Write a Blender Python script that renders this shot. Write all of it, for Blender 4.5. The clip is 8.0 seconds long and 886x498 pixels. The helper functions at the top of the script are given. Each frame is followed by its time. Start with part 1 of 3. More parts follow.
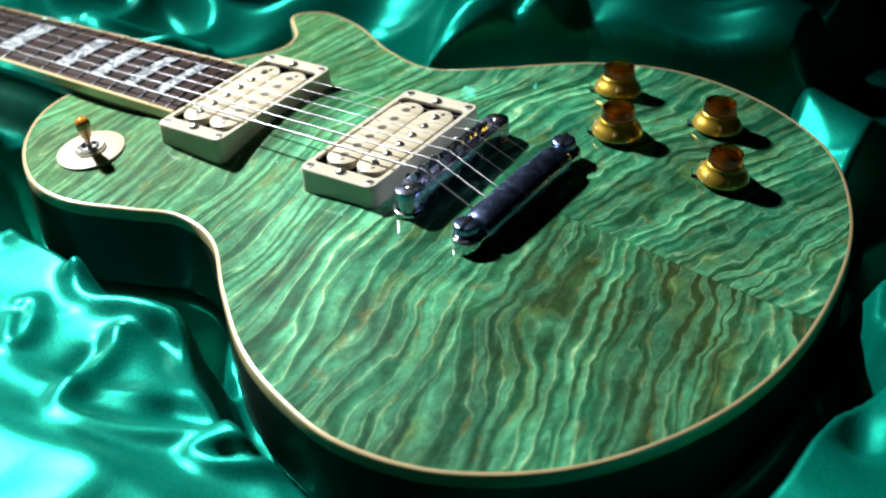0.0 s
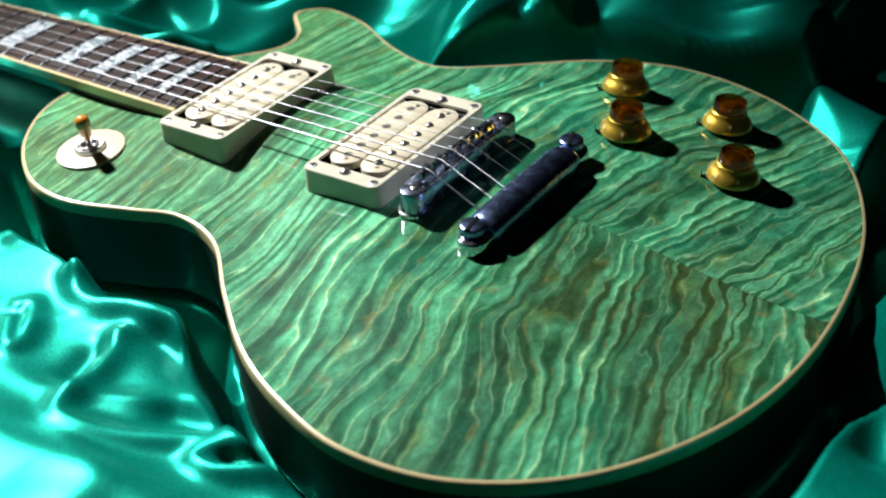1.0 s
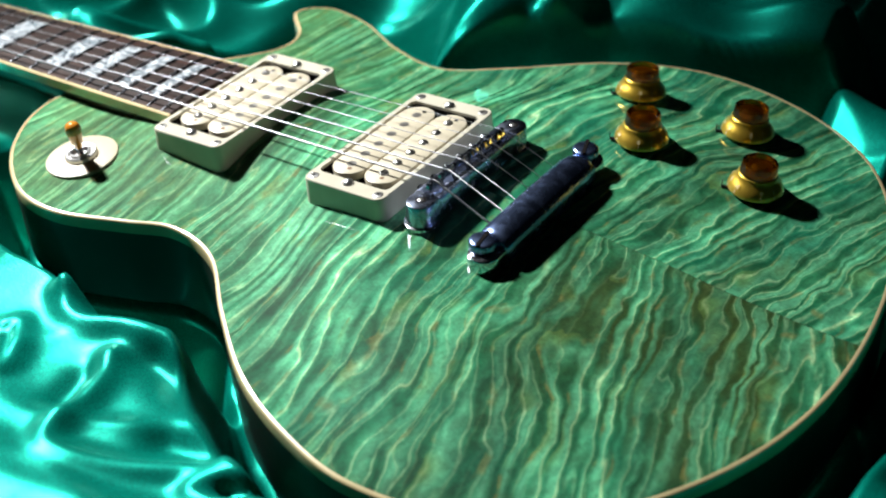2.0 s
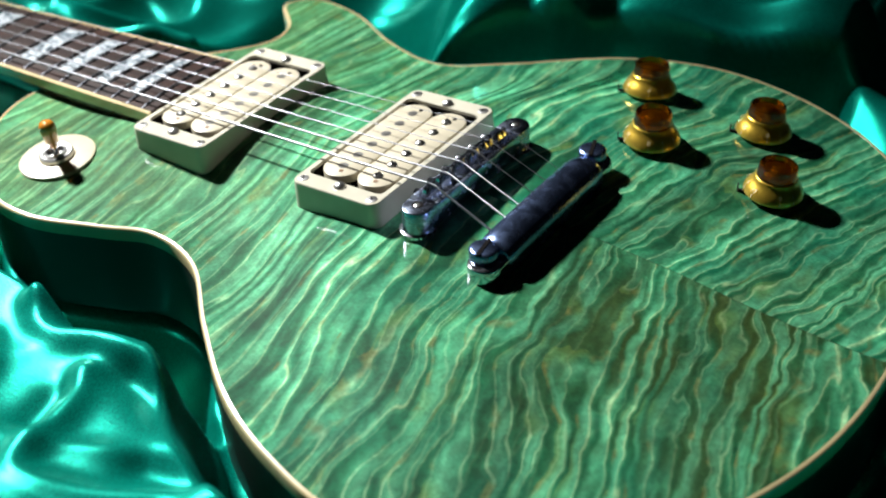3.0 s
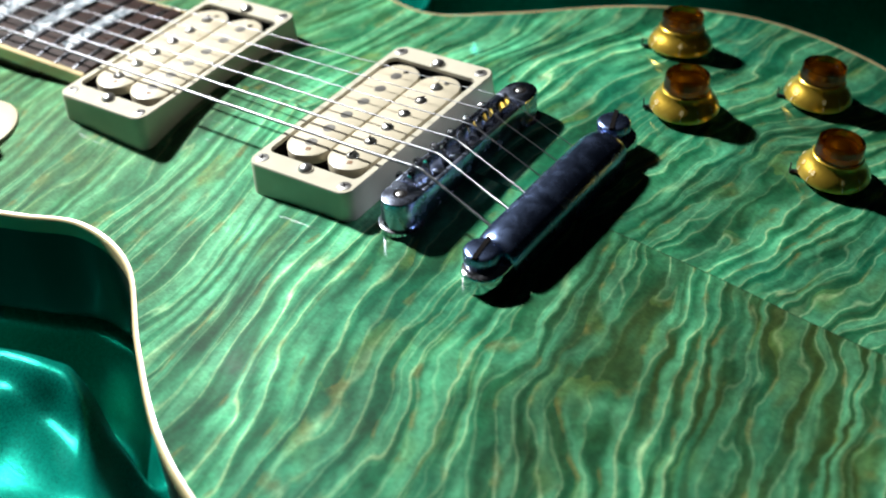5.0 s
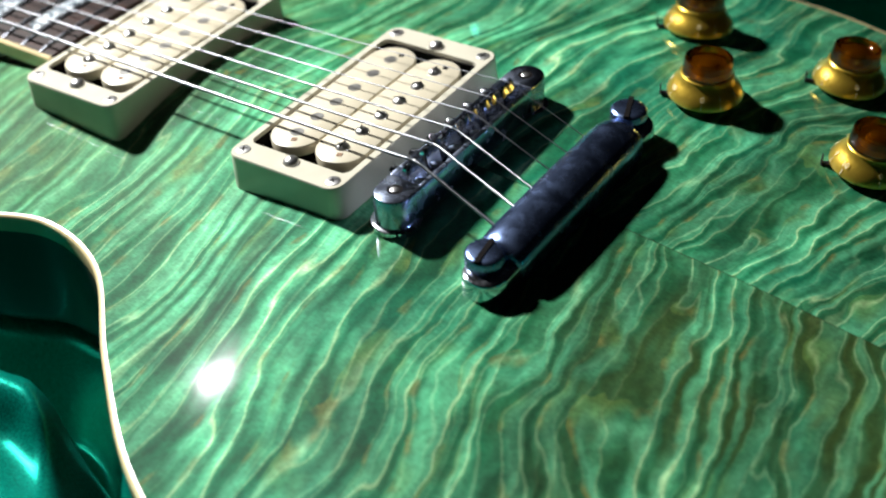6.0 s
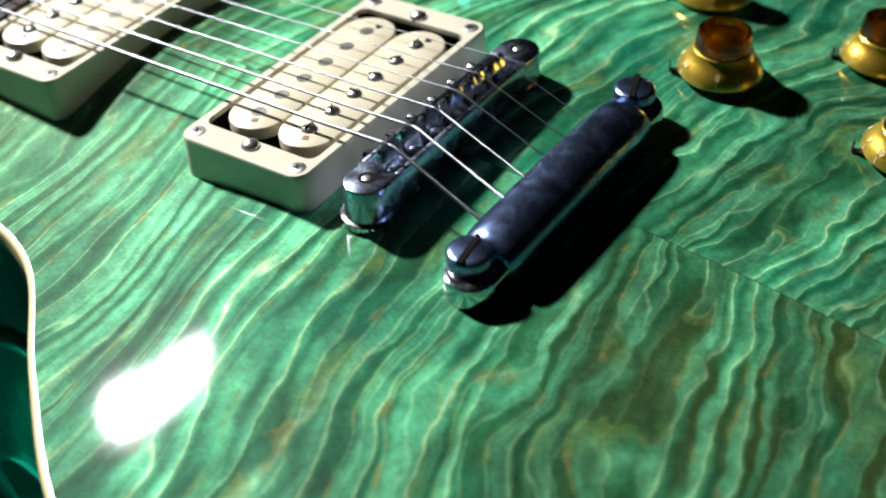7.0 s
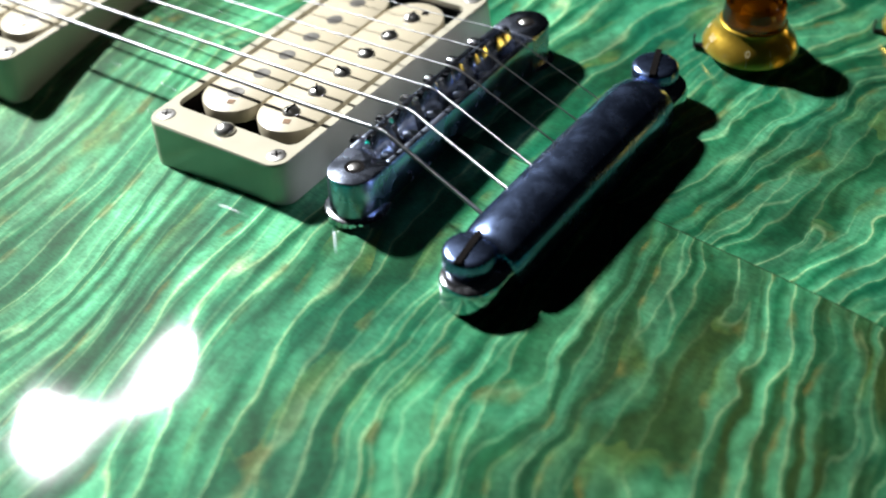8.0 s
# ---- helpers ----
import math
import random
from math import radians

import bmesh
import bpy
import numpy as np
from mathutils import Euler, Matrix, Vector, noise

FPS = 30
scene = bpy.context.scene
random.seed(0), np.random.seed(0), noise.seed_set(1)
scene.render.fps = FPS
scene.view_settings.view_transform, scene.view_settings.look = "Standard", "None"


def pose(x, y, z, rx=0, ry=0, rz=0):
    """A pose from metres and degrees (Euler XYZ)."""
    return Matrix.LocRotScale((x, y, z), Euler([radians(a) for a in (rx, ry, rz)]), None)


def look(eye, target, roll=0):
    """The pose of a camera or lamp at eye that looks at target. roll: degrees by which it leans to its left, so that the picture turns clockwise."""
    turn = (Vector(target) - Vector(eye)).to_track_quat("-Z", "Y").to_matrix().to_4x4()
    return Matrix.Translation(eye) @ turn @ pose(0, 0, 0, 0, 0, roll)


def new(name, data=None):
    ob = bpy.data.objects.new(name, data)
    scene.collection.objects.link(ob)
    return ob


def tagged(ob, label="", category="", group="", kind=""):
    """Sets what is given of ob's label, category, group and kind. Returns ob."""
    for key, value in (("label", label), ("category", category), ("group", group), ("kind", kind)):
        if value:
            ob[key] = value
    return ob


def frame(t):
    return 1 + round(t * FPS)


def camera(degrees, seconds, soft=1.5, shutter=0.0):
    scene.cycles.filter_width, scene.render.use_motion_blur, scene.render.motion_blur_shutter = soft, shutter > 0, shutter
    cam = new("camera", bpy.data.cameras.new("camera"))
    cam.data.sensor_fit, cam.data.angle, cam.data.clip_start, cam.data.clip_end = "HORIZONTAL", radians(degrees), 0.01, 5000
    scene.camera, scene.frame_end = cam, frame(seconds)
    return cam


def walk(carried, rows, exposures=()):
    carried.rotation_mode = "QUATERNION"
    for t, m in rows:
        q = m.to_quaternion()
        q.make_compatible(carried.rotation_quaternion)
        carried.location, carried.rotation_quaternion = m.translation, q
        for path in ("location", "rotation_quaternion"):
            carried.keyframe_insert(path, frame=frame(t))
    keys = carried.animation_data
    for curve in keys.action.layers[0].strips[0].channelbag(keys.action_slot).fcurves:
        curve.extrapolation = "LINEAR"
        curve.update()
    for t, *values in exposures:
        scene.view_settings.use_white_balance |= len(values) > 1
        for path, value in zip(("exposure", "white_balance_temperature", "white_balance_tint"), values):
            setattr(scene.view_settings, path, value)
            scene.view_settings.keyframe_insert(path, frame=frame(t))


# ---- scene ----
cam = camera(37.0, 8.0, 2.1)
PATH = [
    (0, (-0.4315, -0.3108, 0.3501), (-0.1731, -0.1137, 0.1169), -3.33),
    (0.5, (-0.4271, -0.3106, 0.3492), (-0.1694, -0.1136, 0.1151), -3.42),
    (1, (-0.4236, -0.3041, 0.3468), (-0.1667, -0.1066, 0.1122), -3.42),
    (2.5, (-0.3891, -0.2720, 0.3323), (-0.1338, -0.0767, 0.0942), -3.32),
    (3, (-0.3768, -0.2613, 0.3228), (-0.1211, -0.0677, 0.0837), -3.10),
    (3.5, (-0.3576, -0.2467, 0.3125), (-0.1032, -0.0580, 0.0683), -2.79),
    (4, (-0.3379, -0.2311, 0.3025), (-0.0863, -0.0412, 0.0563), -3.22),
    (4.5, (-0.3166, -0.2198, 0.2909), (-0.0687, -0.0315, 0.0398), -3.25),
    (6, (-0.2740, -0.1889, 0.2602), (-0.0313, -0.0047, 0.0010), -3.32),
    (6.5, (-0.2540, -0.1785, 0.2451), (-0.0124, 0.0038, -0.0163), -3.03),
    (7, (-0.2399, -0.1686, 0.2307), (0.0010, 0.0129, -0.0321), -2.88),
    (7.5, (-0.2255, -0.1615, 0.2213), (0.0147, 0.0203, -0.0420), -3.00),
    (8, (-0.2130, -0.1528, 0.2079), (0.0230, 0.0298, -0.0586), -3.42),
]
walk(cam, [(t, look(eye, target, roll)) for t, eye, target, roll in PATH])

# ---- light: one hard studio lamp over the neck, a dim room around ----
world = bpy.data.worlds.new("studio_dark")
scene.world = world
world.use_nodes = True
world.node_tree.nodes["Background"].inputs[0].default_value = (0.55, 0.75, 1.0, 1)
world.node_tree.nodes["Background"].inputs[1].default_value = 0.002
lamp_data = bpy.data.lights.new("studio_spotlight", "SPOT")
lamp_data.shadow_soft_size, lamp_data.energy = 0.046, 220.0
lamp_data.spot_size, lamp_data.spot_blend = radians(34), 1.0
lamp_data.color = (0.97, 0.98, 0.98)
lamp = new("studio_spotlight", lamp_data)
LAMP = Vector((0.1139, 0.9626, 0.8663))
lamp.matrix_world = look(LAMP, (-0.07, 0.10, 0.0))
scene.view_settings.exposure = 0.0


# ---- materials ----
class Nodes:
    """A small wrapper to write node trees as expressions."""

    def __init__(self, name):
        self.mat = bpy.data.materials.new(name)
        self.mat.use_nodes = True
        self.tree = self.mat.node_tree
        self.bsdf = self.tree.nodes["Principled BSDF"]

    def add(self, kind, **sets):
        node = self.tree.nodes.new(kind)
        for key, value in sets.items():
            node.inputs[key.replace("_", " ")].default_value = value
        return node

    def link(self, a, b):
        self.tree.links.new(a, b)

    def put(self, socket, value):
        if isinstance(value, bpy.types.NodeSocket):
            self.link(value, socket)
        else:
            socket.default_value = value

    def math(self, op, a, b=0.0, c=0.0):
        node = self.tree.nodes.new("ShaderNodeMath")
        node.operation = op
        for i, v in enumerate((a, b, c)):
            self.put(node.inputs[i], v)
        return node.outputs[0]

    def coords(self):
        node = self.tree.nodes.new("ShaderNodeTexCoord")
        return node.outputs["Object"]

    def split(self, vec):
        node = self.tree.nodes.new("ShaderNodeSeparateXYZ")
        self.link(vec, node.inputs[0])
        return node.outputs

    def join(self, x, y, z):
        node = self.tree.nodes.new("ShaderNodeCombineXYZ")
        for i, v in enumerate((x, y, z)):
            self.put(node.inputs[i], v)
        return node.outputs[0]

    def noise(self, vec, scale, detail=3.0, rough=0.5, distortion=0.0):
        node = self.tree.nodes.new("ShaderNodeTexNoise")
        self.link(vec, node.inputs["Vector"])
        node.inputs["Scale"].default_value = scale
        node.inputs["Detail"].default_value = detail
        node.inputs["Roughness"].default_value = rough
        node.inputs["Distortion"].default_value = distortion
        return node.outputs["Fac"]

    def ramp(self, fac, stops):
        node = self.tree.nodes.new("ShaderNodeValToRGB")
        ramp = node.color_ramp
        while len(ramp.elements) < len(stops):
            ramp.elements.new(0.5)
        for e, (p, c) in zip(ramp.elements, stops):
            e.position, e.color = p, (*c, 1)
        self.link(fac, node.inputs[0])
        return node.outputs[0]

    def mix(self, fac, a, b, blend="MIX"):
        node = self.tree.nodes.new("ShaderNodeMix")
        node.data_type, node.blend_type = "RGBA", blend
        self.put(node.inputs[0], fac)
        for i, v in ((6, a), (7, b)):
            self.put(node.inputs[i], v if isinstance(v, bpy.types.NodeSocket) else (*v, 1))
        return node.outputs[2]

    def maprange(self, v, a, b, c=0.0, d=1.0):
        node = self.tree.nodes.new("ShaderNodeMapRange")
        node.interpolation_type = "SMOOTHSTEP"
        for i, x in enumerate((v, a, b, c, d)):
            self.put(node.inputs[i], x)
        return node.outputs[0]

    def bump(self, height, strength, distance):
        node = self.tree.nodes.new("ShaderNodeBump")
        node.inputs["Strength"].default_value = strength
        node.inputs["Distance"].default_value = distance
        self.link(height, node.inputs["Height"])
        self.link(node.outputs[0], self.bsdf.inputs["Normal"])

    def surface(self, **sets):
        for key, value in sets.items():
            self.put(self.bsdf.inputs[key.replace("_", " ")], (*value, 1) if isinstance(value, tuple) else value)
        return self.mat


def plain(name, colour, rough, metal=0.0, coat=0.0, grain=300.0, vary=0.15, bump=0.05):
    """A worn plain surface: colour and roughness vary at two scales."""
    n = Nodes(name)
    co = n.coords()
    big, fine = n.noise(co, grain * 0.15, 3), n.noise(co, grain, 4, 0.6)
    dark = tuple(c * (1 - vary) for c in colour)
    light = tuple(min(1.0, c * (1 + vary)) for c in colour)
    col = n.mix(n.maprange(big, 0.3, 0.7), dark, light)
    r = n.math("ADD", n.math("MULTIPLY", n.math("SUBTRACT", fine, 0.5), rough * 0.6), rough)
    if bump:
        n.bump(fine, bump, 0.0002)
    return n.surface(Base_Color=col, Roughness=r, Metallic=metal, Coat_Weight=coat, Coat_Roughness=0.05)


def maple_top():
    """Bookmatched quilted maple, stained green, under a clear gloss."""
    n = Nodes("green_quilted_maple")
    x, y, z = n.split(n.coords())
    ax = n.math("ABSOLUTE", n.math("SUBTRACT", x, 0.001))
    side = n.math("MULTIPLY", n.math("GREATER_THAN", x, 0.001), 0.004)
    flat = n.join(ax, n.math("ADD", y, side), 0.0)
    # straight ribs by the waist that turn into a loose quilt towards the tail
    quilt = n.math("MULTIPLY", n.maprange(y, 0.015, -0.085), n.maprange(ax, 0.165, 0.06, 0.25, 1.0))
    lean = n.math("MULTIPLY", ax, n.maprange(y, 0.03, -0.12, 0.06, 0.27))
    warp = n.math("MULTIPLY", n.math("SUBTRACT", n.noise(flat, 12, 1), 0.5), 0.020)
    ripple = n.math("MULTIPLY", n.math("SUBTRACT", n.noise(flat, 58, 2, 0.5), 0.5), n.math("MULTIPLY_ADD", quilt, 0.0058, 0.0032))
    s = n.math("ADD", n.math("ADD", y, lean), n.math("ADD", n.math("ADD", warp, ripple), side))
    ribs = n.noise(n.join(n.math("MULTIPLY", ax, 0.10), s, 0.0), 44, 2.0, 0.5, 0.1)
    cells = n.noise(n.join(n.math("MULTIPLY", ax, 0.34), s, 0.3), 46, 2.0, 0.45, 0.3)
    a = n.math("ADD", n.math("MULTIPLY", ribs, n.math("SUBTRACT", 1.0, n.math("MULTIPLY", quilt, 0.95))), n.math("MULTIPLY", cells, n.math("MULTIPLY", quilt, 0.95)))
    q = n.math("FRACT", n.math("ADD", n.math("MULTIPLY", s, n.math("MULTIPLY_ADD", quilt, 6.0, 104.0)), n.math("MULTIPLY", a, 4.6)))
    # each rib: a dark valley, then a pale swell with a bright line along its edges
    lined = n.ramp(q, [(0.0, (0.036, 0.165, 0.088)), (0.20, (0.009, 0.112, 0.054)), (0.37, (0.040, 0.190, 0.100)), (0.425, (0.340, 0.490, 0.290)), (0.48, (0.085, 0.265, 0.150)),
                       (0.66, (0.140, 0.350, 0.210)), (0.83, (0.080, 0.265, 0.148)), (0.885, (0.390, 0.530, 0.320)), (0.94, (0.050, 0.215, 0.114))])
    smooth = n.ramp(q, [(0.0, (0.036, 0.165, 0.088)), (0.22, (0.010, 0.116, 0.058)), (0.45, (0.066, 0.240, 0.134)), (0.66, (0.170, 0.405, 0.245)), (0.85, (0.080, 0.270, 0.150)), (1.0, (0.036, 0.165, 0.088))])
    col = n.mix(n.maprange(n.noise(n.join(n.math("MULTIPLY", ax, 0.4), s, 0.9), 38, 1), 0.40, 0.60, 0.05, 0.95), smooth, lined)
    # a second, finer set of ribs runs through the first
    b = n.noise(n.join(n.math("MULTIPLY", ax, 0.16), n.math("ADD", s, 0.7), 0.2), 60, 2.0, 0.5, 0.2)
    q2 = n.math("FRACT", n.math("ADD", n.math("MULTIPLY", s, -120.0), n.math("MULTIPLY", b, 4.8)))
    fine = n.ramp(q2, [(0.0, (0.030, 0.150, 0.080)), (0.25, (0.010, 0.114, 0.056)), (0.60, (0.110, 0.320, 0.185)), (0.80, (0.150, 0.380, 0.225)), (0.87, (0.430, 0.540, 0.310)), (0.93, (0.070, 0.220, 0.118))])
    col = n.mix(n.maprange(n.noise(n.join(n.math("MULTIPLY", ax, 0.3), s, 1.7), 27, 1), 0.36, 0.64, 0.15, 0.72), col, fine)
    # broad tone from sheet to sheet, and the mottled silk within a rib
    tone2 = n.maprange(n.noise(n.join(n.math("MULTIPLY", ax, 0.35), s, 0.5), 30, 2), 0.30, 0.70, 0.66, 1.30)
    col = n.mix(1.0, col, n.join(tone2, tone2, tone2), "MULTIPLY")
    silk = n.maprange(n.noise(n.join(n.math("MULTIPLY", ax, 0.8), y, 0.2), 110, 3, 0.6), 0.30, 0.70, 0.80, 1.22)
    col = n.mix(1.0, col, n.join(silk, silk, silk), "MULTIPLY")
    # brown, unstained valleys, most of them on the bass half by the seam and the tail
    valley = n.math("MAXIMUM", n.maprange(q, 0.22, 0.48, 1.0, 0.0), n.maprange(q, 0.84, 1.0))
    half = n.math("MULTIPLY_ADD", n.math("LESS_THAN", x, 0.001), 0.75, 0.25)
    # the brown also carries the weaker lamplight towards the tail in its colour
    zone = n.math("MULTIPLY", n.math("MULTIPLY", half, n.maprange(ax, 0.150, 0.04, 0.25, 1.0)), n.maprange(y, -0.025, -0.095, 0.08, 1.0))
    patch = n.maprange(n.noise(n.join(n.math("MULTIPLY", ax, 0.5), s, 0.7), 52, 2), 0.38, 0.62, 0.35, 1.0)
    brown = n.math("MULTIPLY", n.math("MULTIPLY", n.math("MULTIPLY_ADD", valley, 0.45, 0.55), zone), patch)
    col = n.mix(n.math("MULTIPLY", brown, 0.80), col, (0.056, 0.070, 0.018))
    # amber tint along some crests
    rust = n.math("MULTIPLY", n.maprange(n.noise(flat, 85, 2), 0.50, 0.68), n.maprange(q, 0.70, 0.92, 0.05, 0.55))
    col = n.mix(rust, col, (0.210, 0.165, 0.055))
    olive = n.math("MULTIPLY", n.maprange(n.noise(flat, 34, 2), 0.50, 0.68, 0.0, 0.36), n.maprange(q, 0.4, 0.9, 0.1, 1.0))
    col = n.mix(olive, col, (0.180, 0.235, 0.070))
    teal = n.math("MULTIPLY", n.maprange(n.noise(flat, 21, 2), 0.50, 0.70, 0.0, 0.35), n.math("MULTIPLY_ADD", n.math("GREATER_THAN", x, 0.001), 0.5, 0.6))
    col = n.mix(teal, col, (0.008, 0.190, 0.125))
    gold = n.math("MULTIPLY", n.maprange(y, 0.0, 0.22, 0.0, 0.36), n.maprange(n.noise(flat, 24, 3), 0.35, 0.65, 0.4, 1.0))
    col = n.mix(gold, col, (0.170, 0.228, 0.065))
    mottle = n.maprange(n.noise(n.join(ax, n.math("MULTIPLY", y, 1.6), 0.0), 240, 3, 0.6), 0.30, 0.70, 0.88, 1.12)
    col = n.mix(1.0, col, n.join(mottle, mottle, mottle), "MULTIPLY")
    # short pores along the grain
    pores = n.noise(n.join(n.math("MULTIPLY", x, 1.0), n.math("MULTIPLY", y, 0.22), 0.0), 1900, 2, 0.6)
    col = n.mix(n.maprange(pores, 0.40, 0.64, 0.0, 0.26), col, (0.190, 0.266, 0.213), "MULTIPLY")
    seam = n.math("LESS_THAN", n.math("ABSOLUTE", n.math("SUBTRACT", x, 0.001)), 0.00018)
    col = n.mix(n.math("MULTIPLY", seam, 0.6), col, (0.038, 0.038, 0.015))
    tone = n.add("ShaderNodeGamma", Gamma=1.40)
    n.link(col, tone.inputs[0])
    col = n.mix(1.0, tone.outputs[0], (1.52, 1.56, 1.70), "MULTIPLY")
    smear = n.maprange(n.noise(n.coords(), 38, 4, 0.6), 0.35, 0.75, 0.036, 0.052)
    return n.surface(Base_Color=col, Roughness=0.6, Coat_Weight=1.0, Coat_Roughness=smear, Coat_IOR=1.5,
                     Specular_IOR_Level=0.08)


def satin():
    """Emerald satin: a coloured sheen that follows the folds, with a fine weave."""
    n = Nodes("emerald_satin")
    co = n.coords()
    big = n.noise(co, 14, 3)
    fine = n.noise(co, 2600, 2)
    col = n.mix(n.maprange(big, 0.3, 0.7), (0.0, 0.190, 0.134), (0.001, 0.265, 0.195))
    speck = n.maprange(n.noise(co, 1700, 2, 0.7), 0.32, 0.68, 0.62, 1.38)
    col = n.mix(1.0, col, n.join(speck, speck, speck), "MULTIPLY")
    x, y, z = n.split(co)
    weave = n.noise(n.join(x, n.math("MULTIPLY", y, 0.15), z), 1500, 2)
    n.bump(n.math("ADD", weave, n.math("MULTIPLY", fine, 0.4)), 0.14, 0.0005)
    return n.surface(Base_Color=col, Roughness=0.34, Metallic=0.58, Specular_IOR_Level=0.08, Sheen_Weight=0.0, Sheen_Roughness=0.4,
                     Sheen_Tint=(0.2, 1.0, 0.75))


def rosewood():
    n = Nodes("rosewood")
    x, y, z = n.split(n.coords())
    g = n.noise(n.join(n.math("MULTIPLY", x, 1.0), n.math("MULTIPLY", y, 0.06), z), 420, 4, 0.6, 0.5)
    big = n.noise(n.join(x, n.math("MULTIPLY", y, 0.3), z), 60, 2)
    col = n.ramp(g, [(0.3, (0.005, 0.0025, 0.002)), (0.5, (0.014, 0.006, 0.004)), (0.7, (0.045, 0.016, 0.009))])
    col = n.mix(n.maprange(big, 0.35, 0.7, 0.0, 0.5), col, (0.02, 0.009, 0.007))
    n.bump(g, 0.15, 0.0004)
    return n.surface(Base_Color=col, Roughness=0.5, Specular_IOR_Level=0.12)


def pearl():
    n = Nodes("mother_of_pearl")
    co = n.coords()
    v = n.noise(co, 150, 3, 0.6, 1.4)
    col = n.ramp(v, [(0.36, (0.10, 0.12, 0.14)), (0.48, (0.32, 0.38, 0.42)), (0.55, (0.84, 0.88, 0.90)), (0.66, (0.28, 0.33, 0.37))])
    return n.surface(Base_Color=col, Roughness=0.22, Metallic=0.35, Coat_Weight=0.6)


def gold_knob_paint():
    n = Nodes("gold_knob")
    co = n.coords()
    fine = n.noise(co, 900, 3)
    col = n.mix(n.maprange(n.noise(co, 90, 2), 0.3, 0.7), (0.60, 0.39, 0.045), (0.74, 0.50, 0.07))
    r = n.maprange(fine, 0.3, 0.7, 0.30, 0.36)
    return n.surface(Base_Color=col, Roughness=r, Metallic=0.8, Coat_Weight=1.0, Coat_Roughness=0.03)


def amber():
    n = Nodes("amber_plastic")
    col = n.mix(n.maprange(n.noise(n.coords(), 120, 2), 0.3, 0.7), (0.17, 0.074, 0.006), (0.23, 0.100, 0.009))
    return n.surface(Base_Color=col, Roughness=0.02, Transmission_Weight=1.0, IOR=1.49)


def chrome(name, tint, low, high):
    """Plated metal with smudges and fine wiping marks."""
    n = Nodes(name)
    co = n.coords()
    smudge = n.noise(co, 130, 5, 0.6, 0.3)
    fine = n.noise(co, 1600, 3)
    r = n.math("ADD", n.maprange(smudge, 0.38, 0.68, low, high), n.math("MULTIPLY", n.math("SUBTRACT", fine, 0.5), 0.05))
    col = n.mix(n.maprange(smudge, 0.4, 0.7), tint, tuple(c * 0.88 for c in tint))
    n.bump(fine, 0.02, 0.0001)
    return n.surface(Base_Color=col, Roughness=r, Metallic=1.0)


MAPLE, SATIN, ROSEWOOD, PEARL = maple_top(), satin(), rosewood(), pearl()
GOLD, AMBER = gold_knob_paint(), amber()
CHROME = chrome("chrome", (0.74, 0.76, 0.82), 0.09, 0.20)
WORN_CHROME = chrome("worn_chrome", (0.24, 0.33, 0.58), 0.22, 0.31)
SATIN_CHROME = chrome("smudged_chrome", (0.36, 0.41, 0.53), 0.18, 0.32)
NICKEL = chrome("nickel", (0.72, 0.71, 0.69), 0.28, 0.42)
FRET = chrome("fret_wire", (0.24, 0.25, 0.28), 0.22, 0.32)
STEEL = chrome("string_steel", (0.20, 0.205, 0.22), 0.34, 0.44)
CREAM = plain("cream_plastic", (0.47, 0.44, 0.35), 0.24, grain=500, vary=0.05, coat=0.2, bump=0.03)
BOBBIN_CREAM = plain("bobbin_cream", (0.48, 0.43, 0.32), 0.30, grain=500, vary=0.06, coat=0.1, bump=0.03)
WASHER = plain("washer_cream", (0.42, 0.36, 0.24), 0.42, grain=500, vary=0.06, bump=0.03)
BINDING = plain("binding_cream", (0.50, 0.40, 0.215), 0.25, grain=400, vary=0.10, coat=0.8, bump=0.02)
SIDE = plain("dark_green_lacquer", (0.005, 0.016, 0.010), 0.40, grain=60, vary=0.4, coat=0.3, bump=0.0)
NECKWOOD = plain("neck_mahogany", (0.05, 0.03, 0.018), 0.3, grain=120, vary=0.3, coat=0.7, bump=0.02)
BLACK = plain("black_plastic", (0.012, 0.012, 0.013), 0.35, grain=600, vary=0.3)
# dark coil tape; also painted shade for slots, holes and the pickup cavity
DARK = plain("tape_and_shade_dark", (0.006, 0.005, 0.005), 0.8, grain=300, vary=0.3)
DARK.node_tree.nodes["Principled BSDF"].inputs["Specular IOR Level"].default_value = 0.05
SLUG = plain("slug_steel", (0.30, 0.29, 0.27), 0.36, metal=0.9, grain=900, vary=0.2)
ORANGE = plain("amber_tip", (0.52, 0.19, 0.02), 0.16, grain=300, vary=0.25, coat=1.0, bump=0.0)
INK = plain("cream_ink", (0.80, 0.70, 0.42), 0.5, grain=800, vary=0.1)
TABLE = plain("dark_tabletop", (0.03, 0.03, 0.03), 0.6, grain=80, vary=0.3)


# ---- mesh helpers ----
def part(name, bm, material, parent=None, label="", smooth=True, at=None):
    """Links a bmesh as one mesh object, under a thing or a part."""
    me = bpy.data.meshes.new(name)
    bmesh.ops.recalc_face_normals(bm, faces=bm.faces)
    bm.to_mesh(me)
    bm.free()
    if smooth:
        me.shade_smooth()
        me.set_sharp_from_angle(angle=radians(38))
    me.materials.append(material)
    ob = new(name, me)
    if at is not None:
        ob.matrix_world = at
    if parent:
        hang(ob, parent)
    if label:
        tagged(ob, label)
    return ob


def hang(ob, parent):
    keep = ob.matrix_basis.copy()
    top = world_of(parent)
    ob.parent = parent
    ob.matrix_parent_inverse = top.inverted()
    ob.matrix_basis = keep
    return ob


